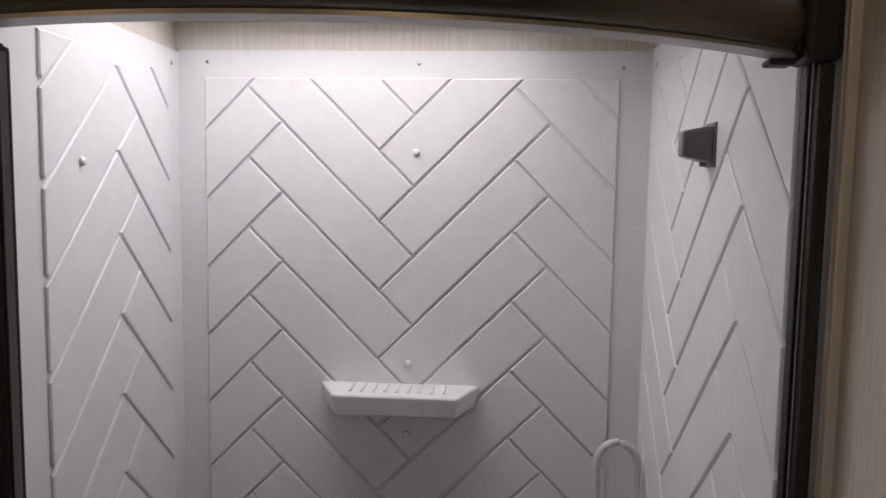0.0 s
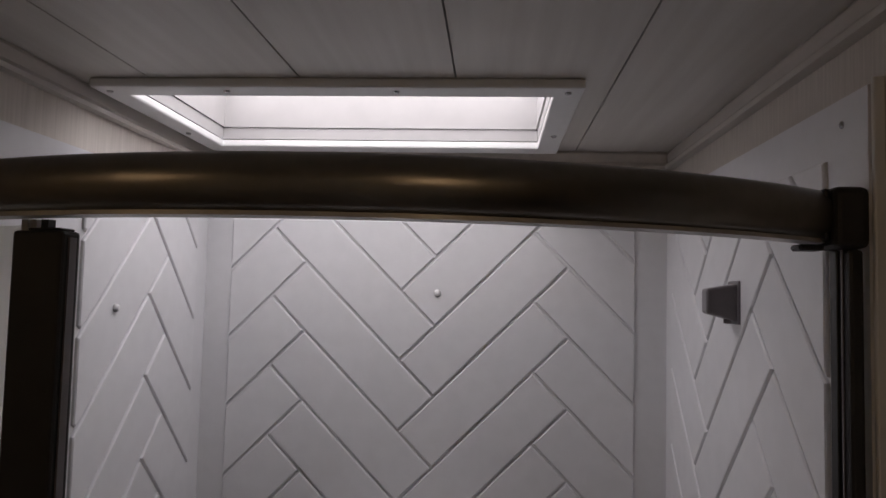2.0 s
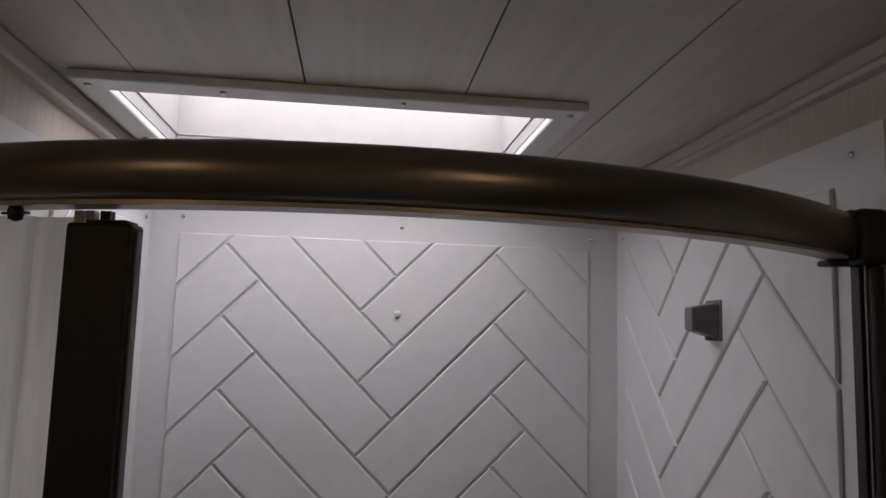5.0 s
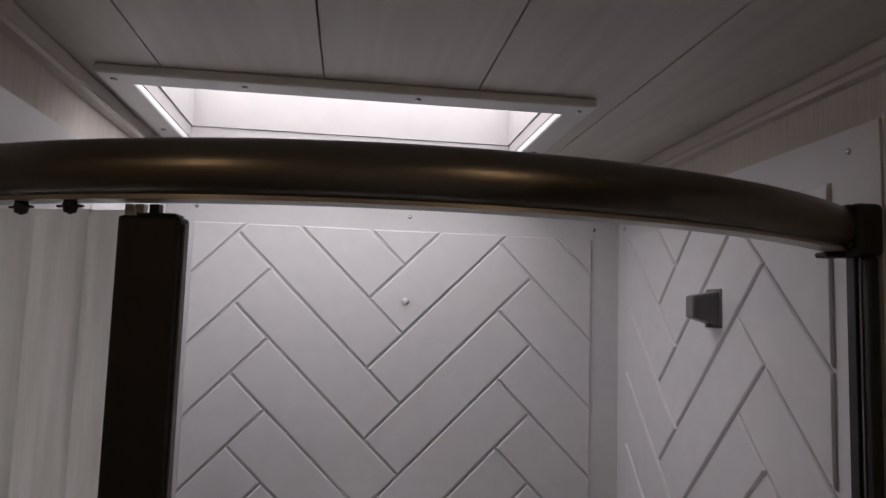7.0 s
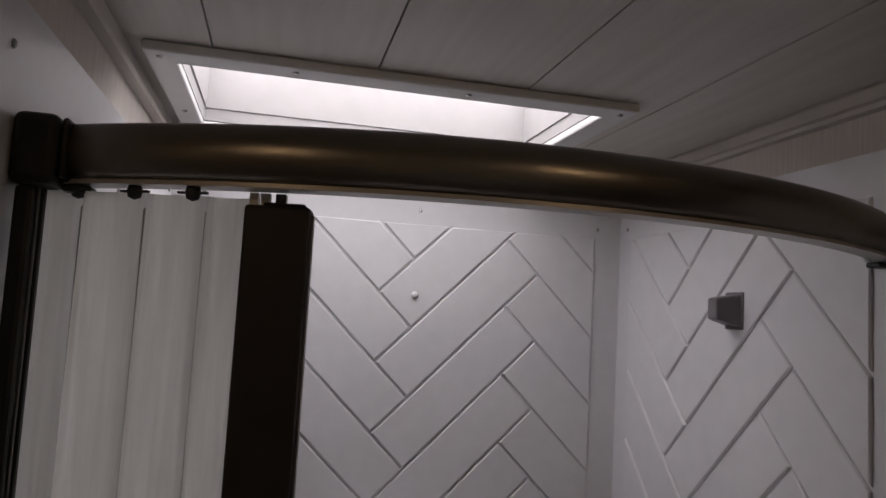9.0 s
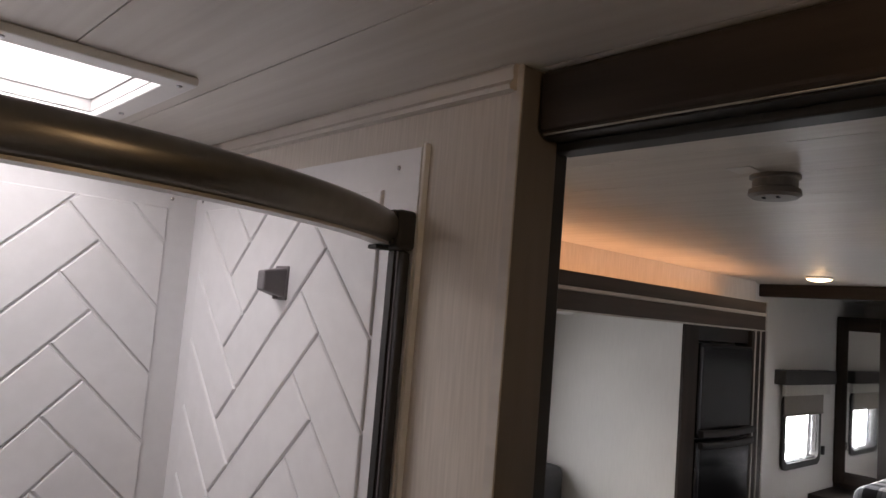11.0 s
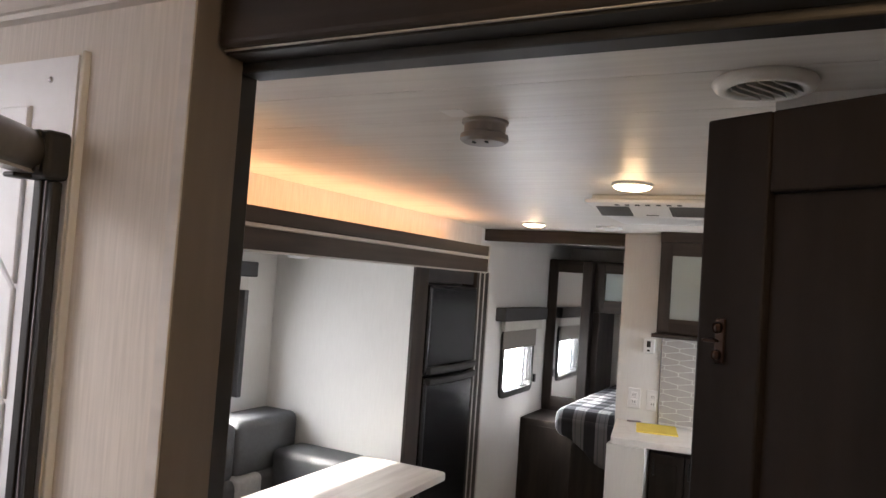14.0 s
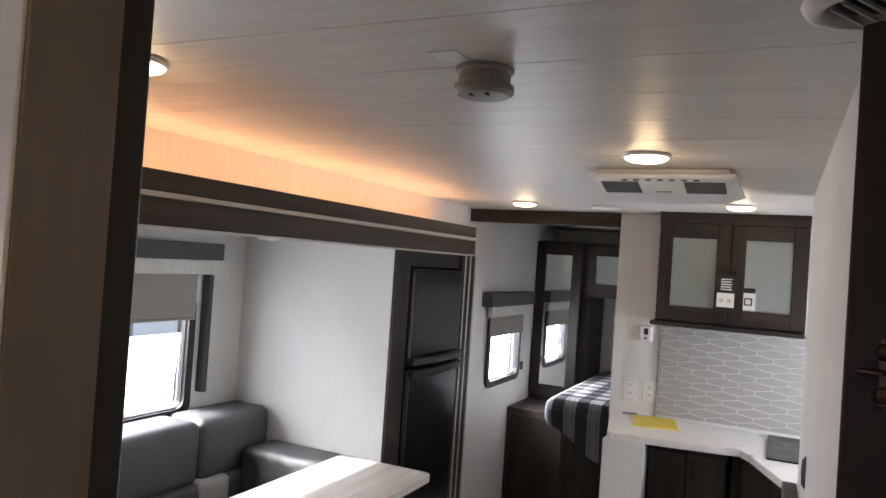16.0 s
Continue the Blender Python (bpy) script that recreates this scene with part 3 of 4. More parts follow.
def pleats(z0, z1):
    """One thin vinyl sheet: bowed panels between creases, their tops scalloped."""
    bm = bmesh.new()
    cols = []
    for c0, c1 in zip(CREASES, CREASES[1:]):
        for k in range(12):
            f = k / 12
            a = c0 + (c1 - c0) * f
            cols.append((a, BR - set_back(a) + 0.024 * math.sin(math.pi * f) ** 0.7, 0.004 * math.sin(math.pi * f)))
    cols.append((CREASES[-1], BR - set_back(CREASES[-1]), 0.0))
    rows = []
    for k, (a, r, lift) in enumerate(cols):
        x, y, _ = arc(a, a, r, 0, 1)[0]
        rows.append([bm.verts.new((x + 0.0012 * math.sin(7.1 * q + k), y, z0 + (z1 - lift - z0) * q / 16)) for q in range(17)])
    for p, q in zip(rows, rows[1:]):
        for j in range(16):
            bm.faces.new((p[j], q[j], q[j + 1], p[j + 1]))
    bmesh.ops.recalc_face_normals(bm, faces=bm.faces[:])
    return bm


curtain = part("pleated_curtain", pleats(0.17, H0 - 0.007), CURTAIN, door, "off-white vinyl folds")
# thin grey strips added in the creases to draw their shade
for a in CREASES[1:4]:
    x, y, _ = arc(a, a, BR - set_back(a) + 0.002, 0, 1)[0]
    b = box(-0.0016, 0.0016, -0.0016, 0.0016, 0.17, H0 - 0.020, 0.0006, 1)
    b.transform(Matrix.Translation((x, y, 0)))
    part("crease_shade", b, CREASE, curtain, "grey strip for the shade in a fold")
x, y, _ = arc(A_POST, A_POST, BR - 0.034, 0, 1)[0]
m = Matrix.Translation((x, y, 0)) @ Matrix.Rotation(radians(A_POST * 0.6), 4, "Z")


def at_post(name, material, label, *size):
    b = box(*size)
    b.transform(m)
    return part(name, b, material, door, label)


at_post("leading_post", MATTE, "matte black upright edge of the door", -0.0265, 0.0265, -0.011, 0.011, 0.17, H0 - 0.0145, 0.003, 2)
at_post("end_plug", BLACK, "black end plug", -0.012, 0.022, -0.009, 0.009, H0 - 0.0143, H0 - 0.0120, 0.001, 1)
at_post("edge_seal", GREYPL, "thin grey magnetic seal", 0.0267, 0.0285, -0.004, 0.004, 0.17, H0 - 0.020)
at_post("hanger_pin", BLACK, "black hanger pin", -0.003, 0.005, -0.004, 0.004, H0 - 0.0118, H0 - 0.0042)
for d0, d1 in ((-0.024, -0.017), (-0.015, -0.008)):
    at_post("glide", STRIP, "pale plastic glide", d0, d1, -0.004, 0.004, H0 - 0.0143, H0 - 0.0042)
for a in CREASES[1:4]:
    x, y, _ = arc(a, a, BR - 0.012, 0, 1)[0]
    ro = part("roller", lathe([(0.0, 0.007), (0.005, 0.005), (0.0062, 0.0), (0.005, -0.005), (0.0, -0.007)], 14, Matrix.Translation((x, y, H0 - 0.0085))), BLACK, door, "black roller bead", True)
    b = box(-0.013, 0.013, -0.002, 0.002, H0 - 0.0095, H0 - 0.0075, 0.0006, 1)
    b.transform(Matrix.Translation((x, y, 0)) @ Matrix.Rotation(radians(a), 4, "Z"))
    part("roller_clip", b, BLACK, ro)

shelf = thing("soap_shelf", "white moulded soap shelf on the shower wall", "shelf")
bm = bmesh.new()
top = [(-0.191, YB - 0.004), (0.142, YB - 0.004), (0.101, 0.500), (-0.146, 0.500)]
low = [(-0.183, YB - 0.004), (0.134, YB - 0.004), (0.093, 0.506), (-0.138, 0.506)]
vt = [bm.verts.new((a, b, 1.211)) for a, b in top]
vl = [bm.verts.new((a, b, 1.166)) for a, b in low]
bm.faces.new(vt[::-1])
bm.faces.new(vl)
for k in range(4):
    bm.faces.new((vt[k], vt[(k + 1) % 4], vl[(k + 1) % 4], vl[k]))
bmesh.ops.recalc_face_normals(bm, faces=bm.faces[:])
bmesh.ops.bevel(bm, geom=bm.edges[:], offset=0.006, segments=3, profile=0.5, affect="EDGES")
part("body", bm, GELCOAT, shelf)
for k in range(9):
    cx = -0.115 + 0.0232 * k
    part("drain_rib", box(cx - 0.003, cx + 0.003, 0.522, 0.575, 1.2105, 1.2142, 0.0014, 1), GELCOAT, shelf)

holder = thing("shower_head_holder", "grey plastic wedge-shaped shower head holder on the wall", "holder")
bm = bmesh.new()
vs = []
for d, w, z0, z1 in ((0.0, 0.019, 1.653, 1.706), (0.042, 0.013, 1.664, 1.698)):
    vs.append([bm.verts.new((XR - 0.006 - d, 0.182 + s * w, z)) for s, z in ((-1, z0), (1, z0), (1, z1), (-1, z1))])
bm.faces.new(vs[0])
bm.faces.new(vs[1][::-1])
for k in range(4):
    bm.faces.new((vs[0][k], vs[0][(k + 1) % 4], vs[1][(k + 1) % 4], vs[1][k]))
bmesh.ops.recalc_face_normals(bm, faces=bm.faces[:])
bmesh.ops.bevel(bm, geom=bm.edges[:], offset=0.0035, segments=2, profile=0.5, affect="EDGES")
part("body", bm, GREYPL, holder)
part("wall_plate", box(XR - 0.008, XR - 0.0005, 0.159, 0.205, 1.649, 1.710, 0.002), GREYPL, holder, "grey plastic base plate")
part("stem", lathe([(0.0, 0.0), (0.005, 0.0), (0.005, -0.006), (0.0, -0.007)], 12, Matrix.Translation((XR - 0.016, 0.182, 1.656))), GREYPL, holder)

hose = thing("shower_hose", "looped white shower hose hanging from a wall fitting", "hose")
loop = [(0.367, 0.505, 0.50), (0.367, 0.503, 0.80), (0.368, 0.500, 1.05)]
loop += [(0.406 - 0.038 * math.cos(math.pi * k / 14), 0.500, 1.095 + 0.042 * math.sin(math.pi * k / 14)) for k in range(15)]
loop += [(0.444, 0.500, 1.05), (0.443, 0.495, 0.80), (0.440, 0.490, 0.50)]
part("hose_loop", tube(loop, 0.0075, 12), HOSE, hose, smooth=True)
part("wall_fitting", lathe([(0.0, 0.05), (0.012, 0.045), (0.016, 0.0), (0.024, -0.002), (0.024, -0.012), (0.0, -0.012)], 16, Matrix.Translation((0.437, 0.490, 0.46))), CHROME, hose)

# ---- skylight ----
sk = thing("skylight", "white framed skylight with a deep white well, daylight above", "skylight")
fr = ring_frame([(-0.466, 0.108), (0.238, 0.108), (0.238, 0.562), (-0.466, 0.562)], [(HOLE[0], HOLE[2]), (HOLE[1], HOLE[2]), (HOLE[1], HOLE[3]), (HOLE[0], HOLE[3])], -0.014)
bmesh.ops.bevel(fr, geom=fr.edges[:], offset=0.003, segments=2, profile=0.5, affect="EDGES")
fr.transform(Matrix.Translation((0, 0, CEIL - 0.0005)))
part("frame", fr, WHITE, sk, "white flat trim frame")
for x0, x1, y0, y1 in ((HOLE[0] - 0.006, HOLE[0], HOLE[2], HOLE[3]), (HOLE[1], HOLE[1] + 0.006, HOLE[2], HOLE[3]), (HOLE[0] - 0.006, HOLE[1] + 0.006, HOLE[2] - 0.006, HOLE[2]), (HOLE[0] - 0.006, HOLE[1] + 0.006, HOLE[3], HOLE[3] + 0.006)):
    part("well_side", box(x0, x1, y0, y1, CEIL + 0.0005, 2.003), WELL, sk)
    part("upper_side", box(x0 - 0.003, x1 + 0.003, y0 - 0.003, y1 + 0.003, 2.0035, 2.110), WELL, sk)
part("cover", box(HOLE[0] - 0.03, HOLE[1] + 0.03, HOLE[2] - 0.03, HOLE[3] + 0.03, 2.112, 2.124, 0.003), WHITE, sk, "white domed outer cover")
for px, py in ((-0.446, 0.130), (-0.270, 0.127), (-0.025, 0.127), (0.216, 0.130), (0.219, 0.4), (-0.447, 0.4)):
    part("screw", lathe([(0.0, -0.003), (0.004, -0.0024), (0.005, 0.0)], 12, Matrix.Translation((px, py, CEIL - 0.0146))), CHROME, sk, "grey screw head")


# ---- lamps, vents and alarm on the ceiling ----
def dome_light(x, y):
    d = thing("ceiling_light", "small round lit dome light on the ceiling", "ceiling light", "dome lights")
    part("base", lathe([(0.0, 0.0), (0.062, 0.0), (0.064, -0.006), (0.058, -0.010), (0.0, -0.010)], 28), WHITE, d, "white base ring", True)
    part("lens", lathe([(0.0, -0.0102), (0.058, -0.0102), (0.054, -0.015), (0.040, -0.020), (0.020, -0.023), (0.0, -0.024)], 28), LENS, d, "glowing warm lens", True)
    d.location = (x, y, CEIL)
    return d


for dx, dy in DOMES + BATH_DOMES:
    dome_light(dx, dy)

al = thing("smoke_alarm", "round smoke alarm on the ceiling, coloured grey as in shade, with a paper tag", "smoke alarm", at=(1.249, -0.354, CEIL))
al.scale = (0.94, 0.94, 0.86)
part("body", lathe([(0.0, 0.0), (0.052, 0.0), (0.052, -0.007), (0.046, -0.010), (0.046, -0.030), (0.053, -0.034), (0.054, -0.046), (0.046, -0.053), (0.0, -0.055)], 32), ALARM, al, smooth=False)
for k in range(2):
    b = box(-0.006, 0.006, -0.003, 0.003, -0.058, -0.0545, 0.001, 1)
    b.transform(Matrix.Translation((-0.025, 0.012 - 0.03 * k, 0)))
    part("button", b, VENTG, al, "small dark slot")
b = box(-0.115, -0.058, 0.005, 0.055, -0.002, -0.0005)
part("paper_tag", b, PAPER, al, "white printed paper tag")

vent = thing("ceiling_vent", "round cream ceiling vent with slanted louvres", "vent", at=(1.068, -0.892, CEIL))
vent.scale = (0.78, 0.78, 0.9)
part("ring", lathe([(0.092, -0.0003), (0.096, -0.006), (0.090, -0.016), (0.080, -0.020), (0.068, -0.018), (0.066, -0.012), (0.066, -0.0003)], 40), VENTW, vent, smooth=True)
part("duct", lathe([(0.0, -0.002), (0.066, -0.0022)], 32), VENTG, vent, "dark duct opening")
for k in range(5):
    h = math.sqrt(max(0.066 ** 2 - (0.022 * (k - 2)) ** 2, 0)) - 0.002
    b = box(-h, h, -0.0012, 0.0012, -0.011, 0.007)
    b.transform(Matrix.Rotation(radians(-30), 4, "Z") @ Matrix.Translation((0, 0.022 * (k - 2), -0.012)) @ Matrix.Rotation(radians(-40), 4, "X"))
    part("louvre", b, VENTW, vent)

ac = thing("air_conditioner", "white ceiling air conditioner grille with black intake mesh", "air conditioner", at=(2.63, -0.468, CEIL))
bm = bmesh.new()
loops = []
for x0, x1, hy, z in ((-0.26, 0.26, 0.195, -0.001), (-0.26, 0.26, 0.195, -0.014), (-0.28, 0.28, 0.215, -0.018), (-0.28, 0.28, 0.215, -0.028), (-0.272, 0.272, 0.207, -0.032), (-0.135, 0.135, 0.165, -0.066)):
    loops.append([bm.verts.new(v) for v in ((x0, -hy, z), (x1, -hy, z), (x1, hy, z), (x0, hy, z))])
for p, q in zip(loops, loops[1:]):
    for k in range(4):
        bm.faces.new((p[k], p[(k + 1) % 4], q[(k + 1) % 4], q[k]))
bm.faces.new(loops[0])
bm.faces.new(loops[-1][::-1])
bmesh.ops.recalc_face_normals(bm, faces=bm.faces[:])
bmesh.ops.bevel(bm, geom=bm.edges[:], offset=0.003, segments=2, profile=0.5, affect="EDGES")
part("cover", bm, WHITE, ac)
slope = facing((-0.2035, 0, -0.0490), (0, -1, 0), Vector((0.137, 0, -0.034)).normalized())


def on_slope(name, u0, u1, v0, v1, w0, w1, material, parent, label=""):
    b = box(u0, u1, v0, v1, w0, w1)
    b.transform(slope)
    return part(name, b, material, parent, label)


for side in (-1, 1):
    mesh = on_slope("intake_mesh", side * 0.125 - 0.058, side * 0.125 + 0.058, -0.042, 0.055, -0.0004, 0.0012, MESHG, ac, "dark intake mesh")
    for k in range(9):
        u = side * 0.125 - 0.056 + 0.014 * k
        on_slope("mesh_bar", u - 0.0011, u + 0.0011, -0.041, 0.054, 0.0014, 0.0026, VENTW, mesh)
    for k in range(4):
        v = -0.030 + 0.024 * k
        on_slope("mesh_bar", side * 0.125 - 0.057, side * 0.125 + 0.057, v - 0.001, v + 0.001, 0.0028, 0.0038, VENTW, mesh)
for k in range(7):
    u = -0.105 + 0.035 * k
    on_slope("air_slot", u - 0.008, u + 0.008, -0.062, -0.050, -0.0004, 0.0014, VENTG, ac, "black slot")
on_slope("badge", -0.022, 0.022, 0.040, 0.047, -0.0004, 0.0012, VENTG, ac, "small dark badge")
v2 = thing("roof_vent_plate", "small round white plate on the bedroom ceiling", "vent", at=(3.68, -0.01, CEIL))
part("disc", lathe([(0.0, 0.0), (0.07, 0.0), (0.07, -0.008), (0.055, -0.014), (0.0, -0.015)], 28), WHITE, v2, smooth=True)

# ---- bathroom door, ajar into the living area ----
bd = thing("bathroom_door", "dark walnut framed panel door standing ajar", "door")
fx, fy, hx, hy = 0.762, -0.864, 0.512, -1.337
u = Vector((hx - fx, hy - fy, 0))
DL = u.length
u.normalize()
mdoor = facing((fx, fy, 0), u, (0, 0, 1))
DZ0, DZ1 = 0.02, 1.846
ST = 0.075


def leaf(name, a0, a1, z0, z1, w0, w1, material, parent, label="", bevel=0.003):
    b = box(a0, a1, z0, z1, w0, w1, bevel, 2)
    b.transform(mdoor)
    return part(name, b, material, parent, label)


leaf("stile", 0, ST, DZ0, DZ1, -0.017, 0.017, DOORWOOD, bd)
leaf("stile", DL - ST, DL, DZ0, DZ1, -0.017, 0.017, DOORWOOD, bd)
for z0, z1 in ((DZ0, 0.20), (0.86, 0.96), (DZ1 - 0.085, DZ1)):
    leaf("rail", ST + 0.0005, DL - ST - 0.0005, z0, z1, -0.0165, 0.0165, DOORWOOD, bd)
for z0, z1 in ((0.2005, 0.8595), (0.9605, DZ1 - 0.0855)):
    leaf("panel", ST + 0.0005, DL - ST - 0.0005, z0, z1, -0.006, 0.006, DOORWOOD, bd, bevel=0.0)
for s in (-1, 1):
    w = (0.017, 0.020) if s > 0 else (-0.020, -0.017)
    pl = leaf("latch_plate", 0.024, 0.036, 1.580, 1.628, min(w), max(w), BRONZE2, bd, "antique copper latch plate", 0.002)
    for zc in (1.618, 1.589):
        w2 = (0.0205, 0.027) if s > 0 else (-0.027, -0.0205)
        leaf("latch_knob", 0.025, 0.035, zc - 0.006, zc + 0.006, min(w2), max(w2), BRONZE2, bd, "copper latch knob", 0.005)
    w3 = (0.0205, 0.030) if s > 0 else (-0.030, -0.0205)
    leaf("lever", 0.014, 0.032, 1.602, 1.606, min(w3), max(w3), BRONZE2, bd, "copper lever", 0.003)

# ---- slide-out: valance, dinette, refrigerator ----
vl = thing("slide_valance", "dark walnut valance with pale strips above the slide-out", "valance")
VX0, VX1 = 0.60, 3.43
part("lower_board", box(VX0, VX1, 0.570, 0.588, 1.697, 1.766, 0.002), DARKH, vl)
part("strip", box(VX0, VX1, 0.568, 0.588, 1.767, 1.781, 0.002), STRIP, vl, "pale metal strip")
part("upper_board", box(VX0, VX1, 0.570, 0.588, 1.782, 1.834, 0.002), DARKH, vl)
part("end_board", box(VX1 + 0.0005, VX1 + 0.012, 0.567, 0.829, 1.693, 1.838, 0.002), STRIP, vl, "pale end strip")
part("shelf", box(VX0, VX1, 0.5885, 0.829, 1.752, 1.765), PALE_PAPER, vl)
part("under_strip", box(VX0, VX1, 0.570, 0.592, 1.690, 1.6965), STRIP, vl, "pale lower edge")
part("soffit_panel", box(VX0, VX1, 0.5925, 0.829, 1.700, 1.714), PALE_PAPER, vl)
part("led_strip", box(VX0 + 0.1, VX1 - 0.1, 0.70, 0.71, 1.7655, 1.768), WHITE, vl, "thin light strip")

fw = structure("wall_refrigerator_side", box(3.03, 3.06, 0.80, 1.6795, 0, 1.7145), PALE_PAPER, "pale wallpapered end wall of the dinette", "wall")
fc = thing("refrigerator_surround", "dark walnut and striped trim round the refrigerator", "cabinet")
part("side_stile", box(3.0285, 3.165, 0.782, 0.7995, 0, 1.70, 0.002), DARK, fc)
part("top_board", box(3.166, 3.765, 0.802, 0.83, 1.62, 1.70, 0.002), BLACK, fc, "black vented strip")
for k, (a, b, mt) in enumerate(((3.766, 3.80, DARK), (3.801, 3.812, STRIP), (3.813, 3.865, DARK), (3.866, 3.877, STRIP), (3.878, 3.935, DARK), (3.936, 3.95, STRIP))):
    part("trim_post", box(a, b, 0.780 - 0.004 * (k % 2), 0.879, 0, 1.70, 0.002), mt, fc)
part("base_board", box(3.166, 3.765, 0.81, 0.83, 0.0, 0.14), DARK, fc)

rf = thing("refrigerator", "black two-door refrigerator with dark curved handles", "refrigerator")
part("body", box(3.17, 3.76, 0.835, 1.45, 0.145, 1.612), BLACK, rf)


def fridge_door(z0, z1, hz):
    d = part("door", box(3.175, 3.755, 0.765, 0.834, z0, z1, 0.020, 4), FRIDGE, rf)
    path = [(3.18 + 0.57 * k / 12, 0.758 - 0.026 * math.sin(math.pi * k / 12), hz) for k in range(13)]
    part("handle", sweep(path, [(-0.012, -0.017), (0.012, -0.017), (0.016, -0.008), (0.016, 0.008), (0.012, 0.017), (-0.012, 0.017)]), BLACK, d, "black bowed handle")


fridge_door(0.16, 1.128, 1.106)
fridge_door(1.140, 1.61, 1.163)

# dinette seats
seat = thing("dinette_bench", "charcoal vinyl dinette bench with pale centre panels", "bench")


def cushion(name, x0, x1, y0, y1, z0, z1, material, label="", r=0.04):
    return part(name, box(x0, x1, y0, y1, z0, z1, r, 4), material, seat, label, True)


xs = [0.75, 1.45, 2.02, 2.56, 3.02]
for a, b in zip(xs, xs[1:]):
    cushion("backrest", a + 0.001, b - 0.001, 1.43, 1.675, 0.60, 0.885, LEATHER, r=0.045)
    cushion("lower_backrest", a + 0.001, b - 0.001, 1.40, 1.66, 0.44, 0.62, LEATHER)
for xc in (1.95, 2.62):
    cushion("pale_panel", xc - 0.10, xc + 0.10, 1.392, 1.60, 0.445, 0.625, LEATHER2, "pale grey vinyl panel", 0.03)
cushion("seat", 0.75, 3.02, 1.05, 1.42, 0.36, 0.47, LEATHER)
cushion("side_backrest", 2.79, 3.025, 0.97, 1.42, 0.40, 0.725, LEATHER, r=0.035)
part("plinth", box(0.75, 3.025, 1.08, 1.675, 0.0, 0.36, 0.004), DARK, seat, "dark walnut plinth")

tb = thing("dinette_table", "pale wood-grain dinette table with rounded corners", "table")
top = plate([(p[0], p[1]) for p in round_rect(1.10, 0.46, 0.035)], 0.032)
bmesh.ops.bevel(top, geom=[e for e in top.edges if abs(e.verts[0].co.z - e.verts[1].co.z) < 1e-5], offset=0.003, segments=2, profile=0.5, affect="EDGES")
top.transform(Matrix.Translation((2.36, 0.705, 0.722)))
part("tabletop", top, TABLE, tb)
for px in (2.05, 2.65):
    part("leg", lathe([(0.09, 0.7215), (0.09, 0.712), (0.028, 0.70), (0.028, 0.03), (0.11, 0.02), (0.11, 0.0)], 20, Matrix.Translation((px, 0.705, 0))), CHROME, tb, "steel pedestal leg", True)


sl = thing("slide_ceiling_light", "small white round light on the slide-out ceiling", "ceiling light", at=(2.86, 1.40, 1.7148))
part("disc", lathe([(0.0, 0.0), (0.06, 0.0), (0.06, -0.008), (0.045, -0.016), (0.0, -0.018)], 24), WHITE, sl, smooth=True)


# ---- windows ----
def window(name, label, x0, x1, y, z0, z1, sash=None):
    """A black-framed trailer window in a wall facing away from the room along -y."""
    w = thing(name, label, "window", "", "structure")
    cx, cz = (x0 + x1) / 2, (z0 + z1) / 2
    m = facing((cx, y, cz), (1, 0, 0), (0, 0, 1))
    W, Hh = x1 - x0, z1 - z0
    f = ring_frame(round_rect(W, Hh, 0.06), round_rect(W - 0.08, Hh - 0.08, 0.045), 0.018)
    f.transform(m)
    part("window_frame", f, BLACK, w, "black rounded frame")
    f = ring_frame(round_rect(W - 0.05, Hh - 0.05, 0.05), round_rect(W - 0.090, Hh - 0.090, 0.035), -0.05)
    f.transform(m)
    part("inner_frame", f, BLACK, w)
    g = plate(round_rect(W - 0.091, Hh - 0.091, 0.034), 0.004)
    g.transform(m @ Matrix.Translation((0, 0, -0.03)))
    pane = part("pane", g, GLASS, w)
    pane.visible_shadow = False
    return w


window("window_1", "black-framed dinette window with bright daylight outside", 1.53, 2.70, 1.678, 0.85, 1.42)
window("window_3", "black-framed kitchen window with bright daylight outside", 3.24, 3.86, FARY - 0.02, 0.99, 1.45)
window("window_2", "black-framed bedroom window with bright daylight outside", 4.44, 5.07, 0.878, 0.85, 1.32)


def window_shade(label, x0, x1, y, ztop, zval, zrib, zshade, strip):
    s = thing("roller_blind", label, "roller blind")
    part("valance", box(x0 - 0.10, x1 + 0.10, y - 0.075, y - 0.0005, zval, ztop, 0.006), VALANCE, s, "charcoal valance box")
    part("ribbed_band", box(x0 - 0.03, x1 + 0.06, y - 0.05, y - 0.022, zrib, zval - 0.0005, 0.004), PALECLOTH, s, "pale ribbed cloth band")
    part("roller_shade", box(x0, x1 - 0.02, y - 0.034, y - 0.026, zshade, zrib, 0.002), FABRIC, s, "taupe shade half lowered")
    part("bottom_bar", box(x0, x1 - 0.02, y - 0.038, y - 0.022, zshade - 0.014, zshade, 0.004), FABRIC, s)
    if strip:
        part("side_strip", box(x1 + 0.045, x1 + 0.075, y - 0.045, y - 0.0005, strip, zrib, 0.004), VALANCE, s, "charcoal side strip")
    return s


window_shade("charcoal valance with a half-lowered taupe shade over the dinette window", 1.55, 2.70, 1.68, 1.664, 1.585, 1.515, 1.318, 0.955)
window_shade("charcoal valance with a half-lowered taupe shade over the bedroom window", 4.42, 5.08, 0.88, 1.475, 1.385, 1.315, 1.20, 0)

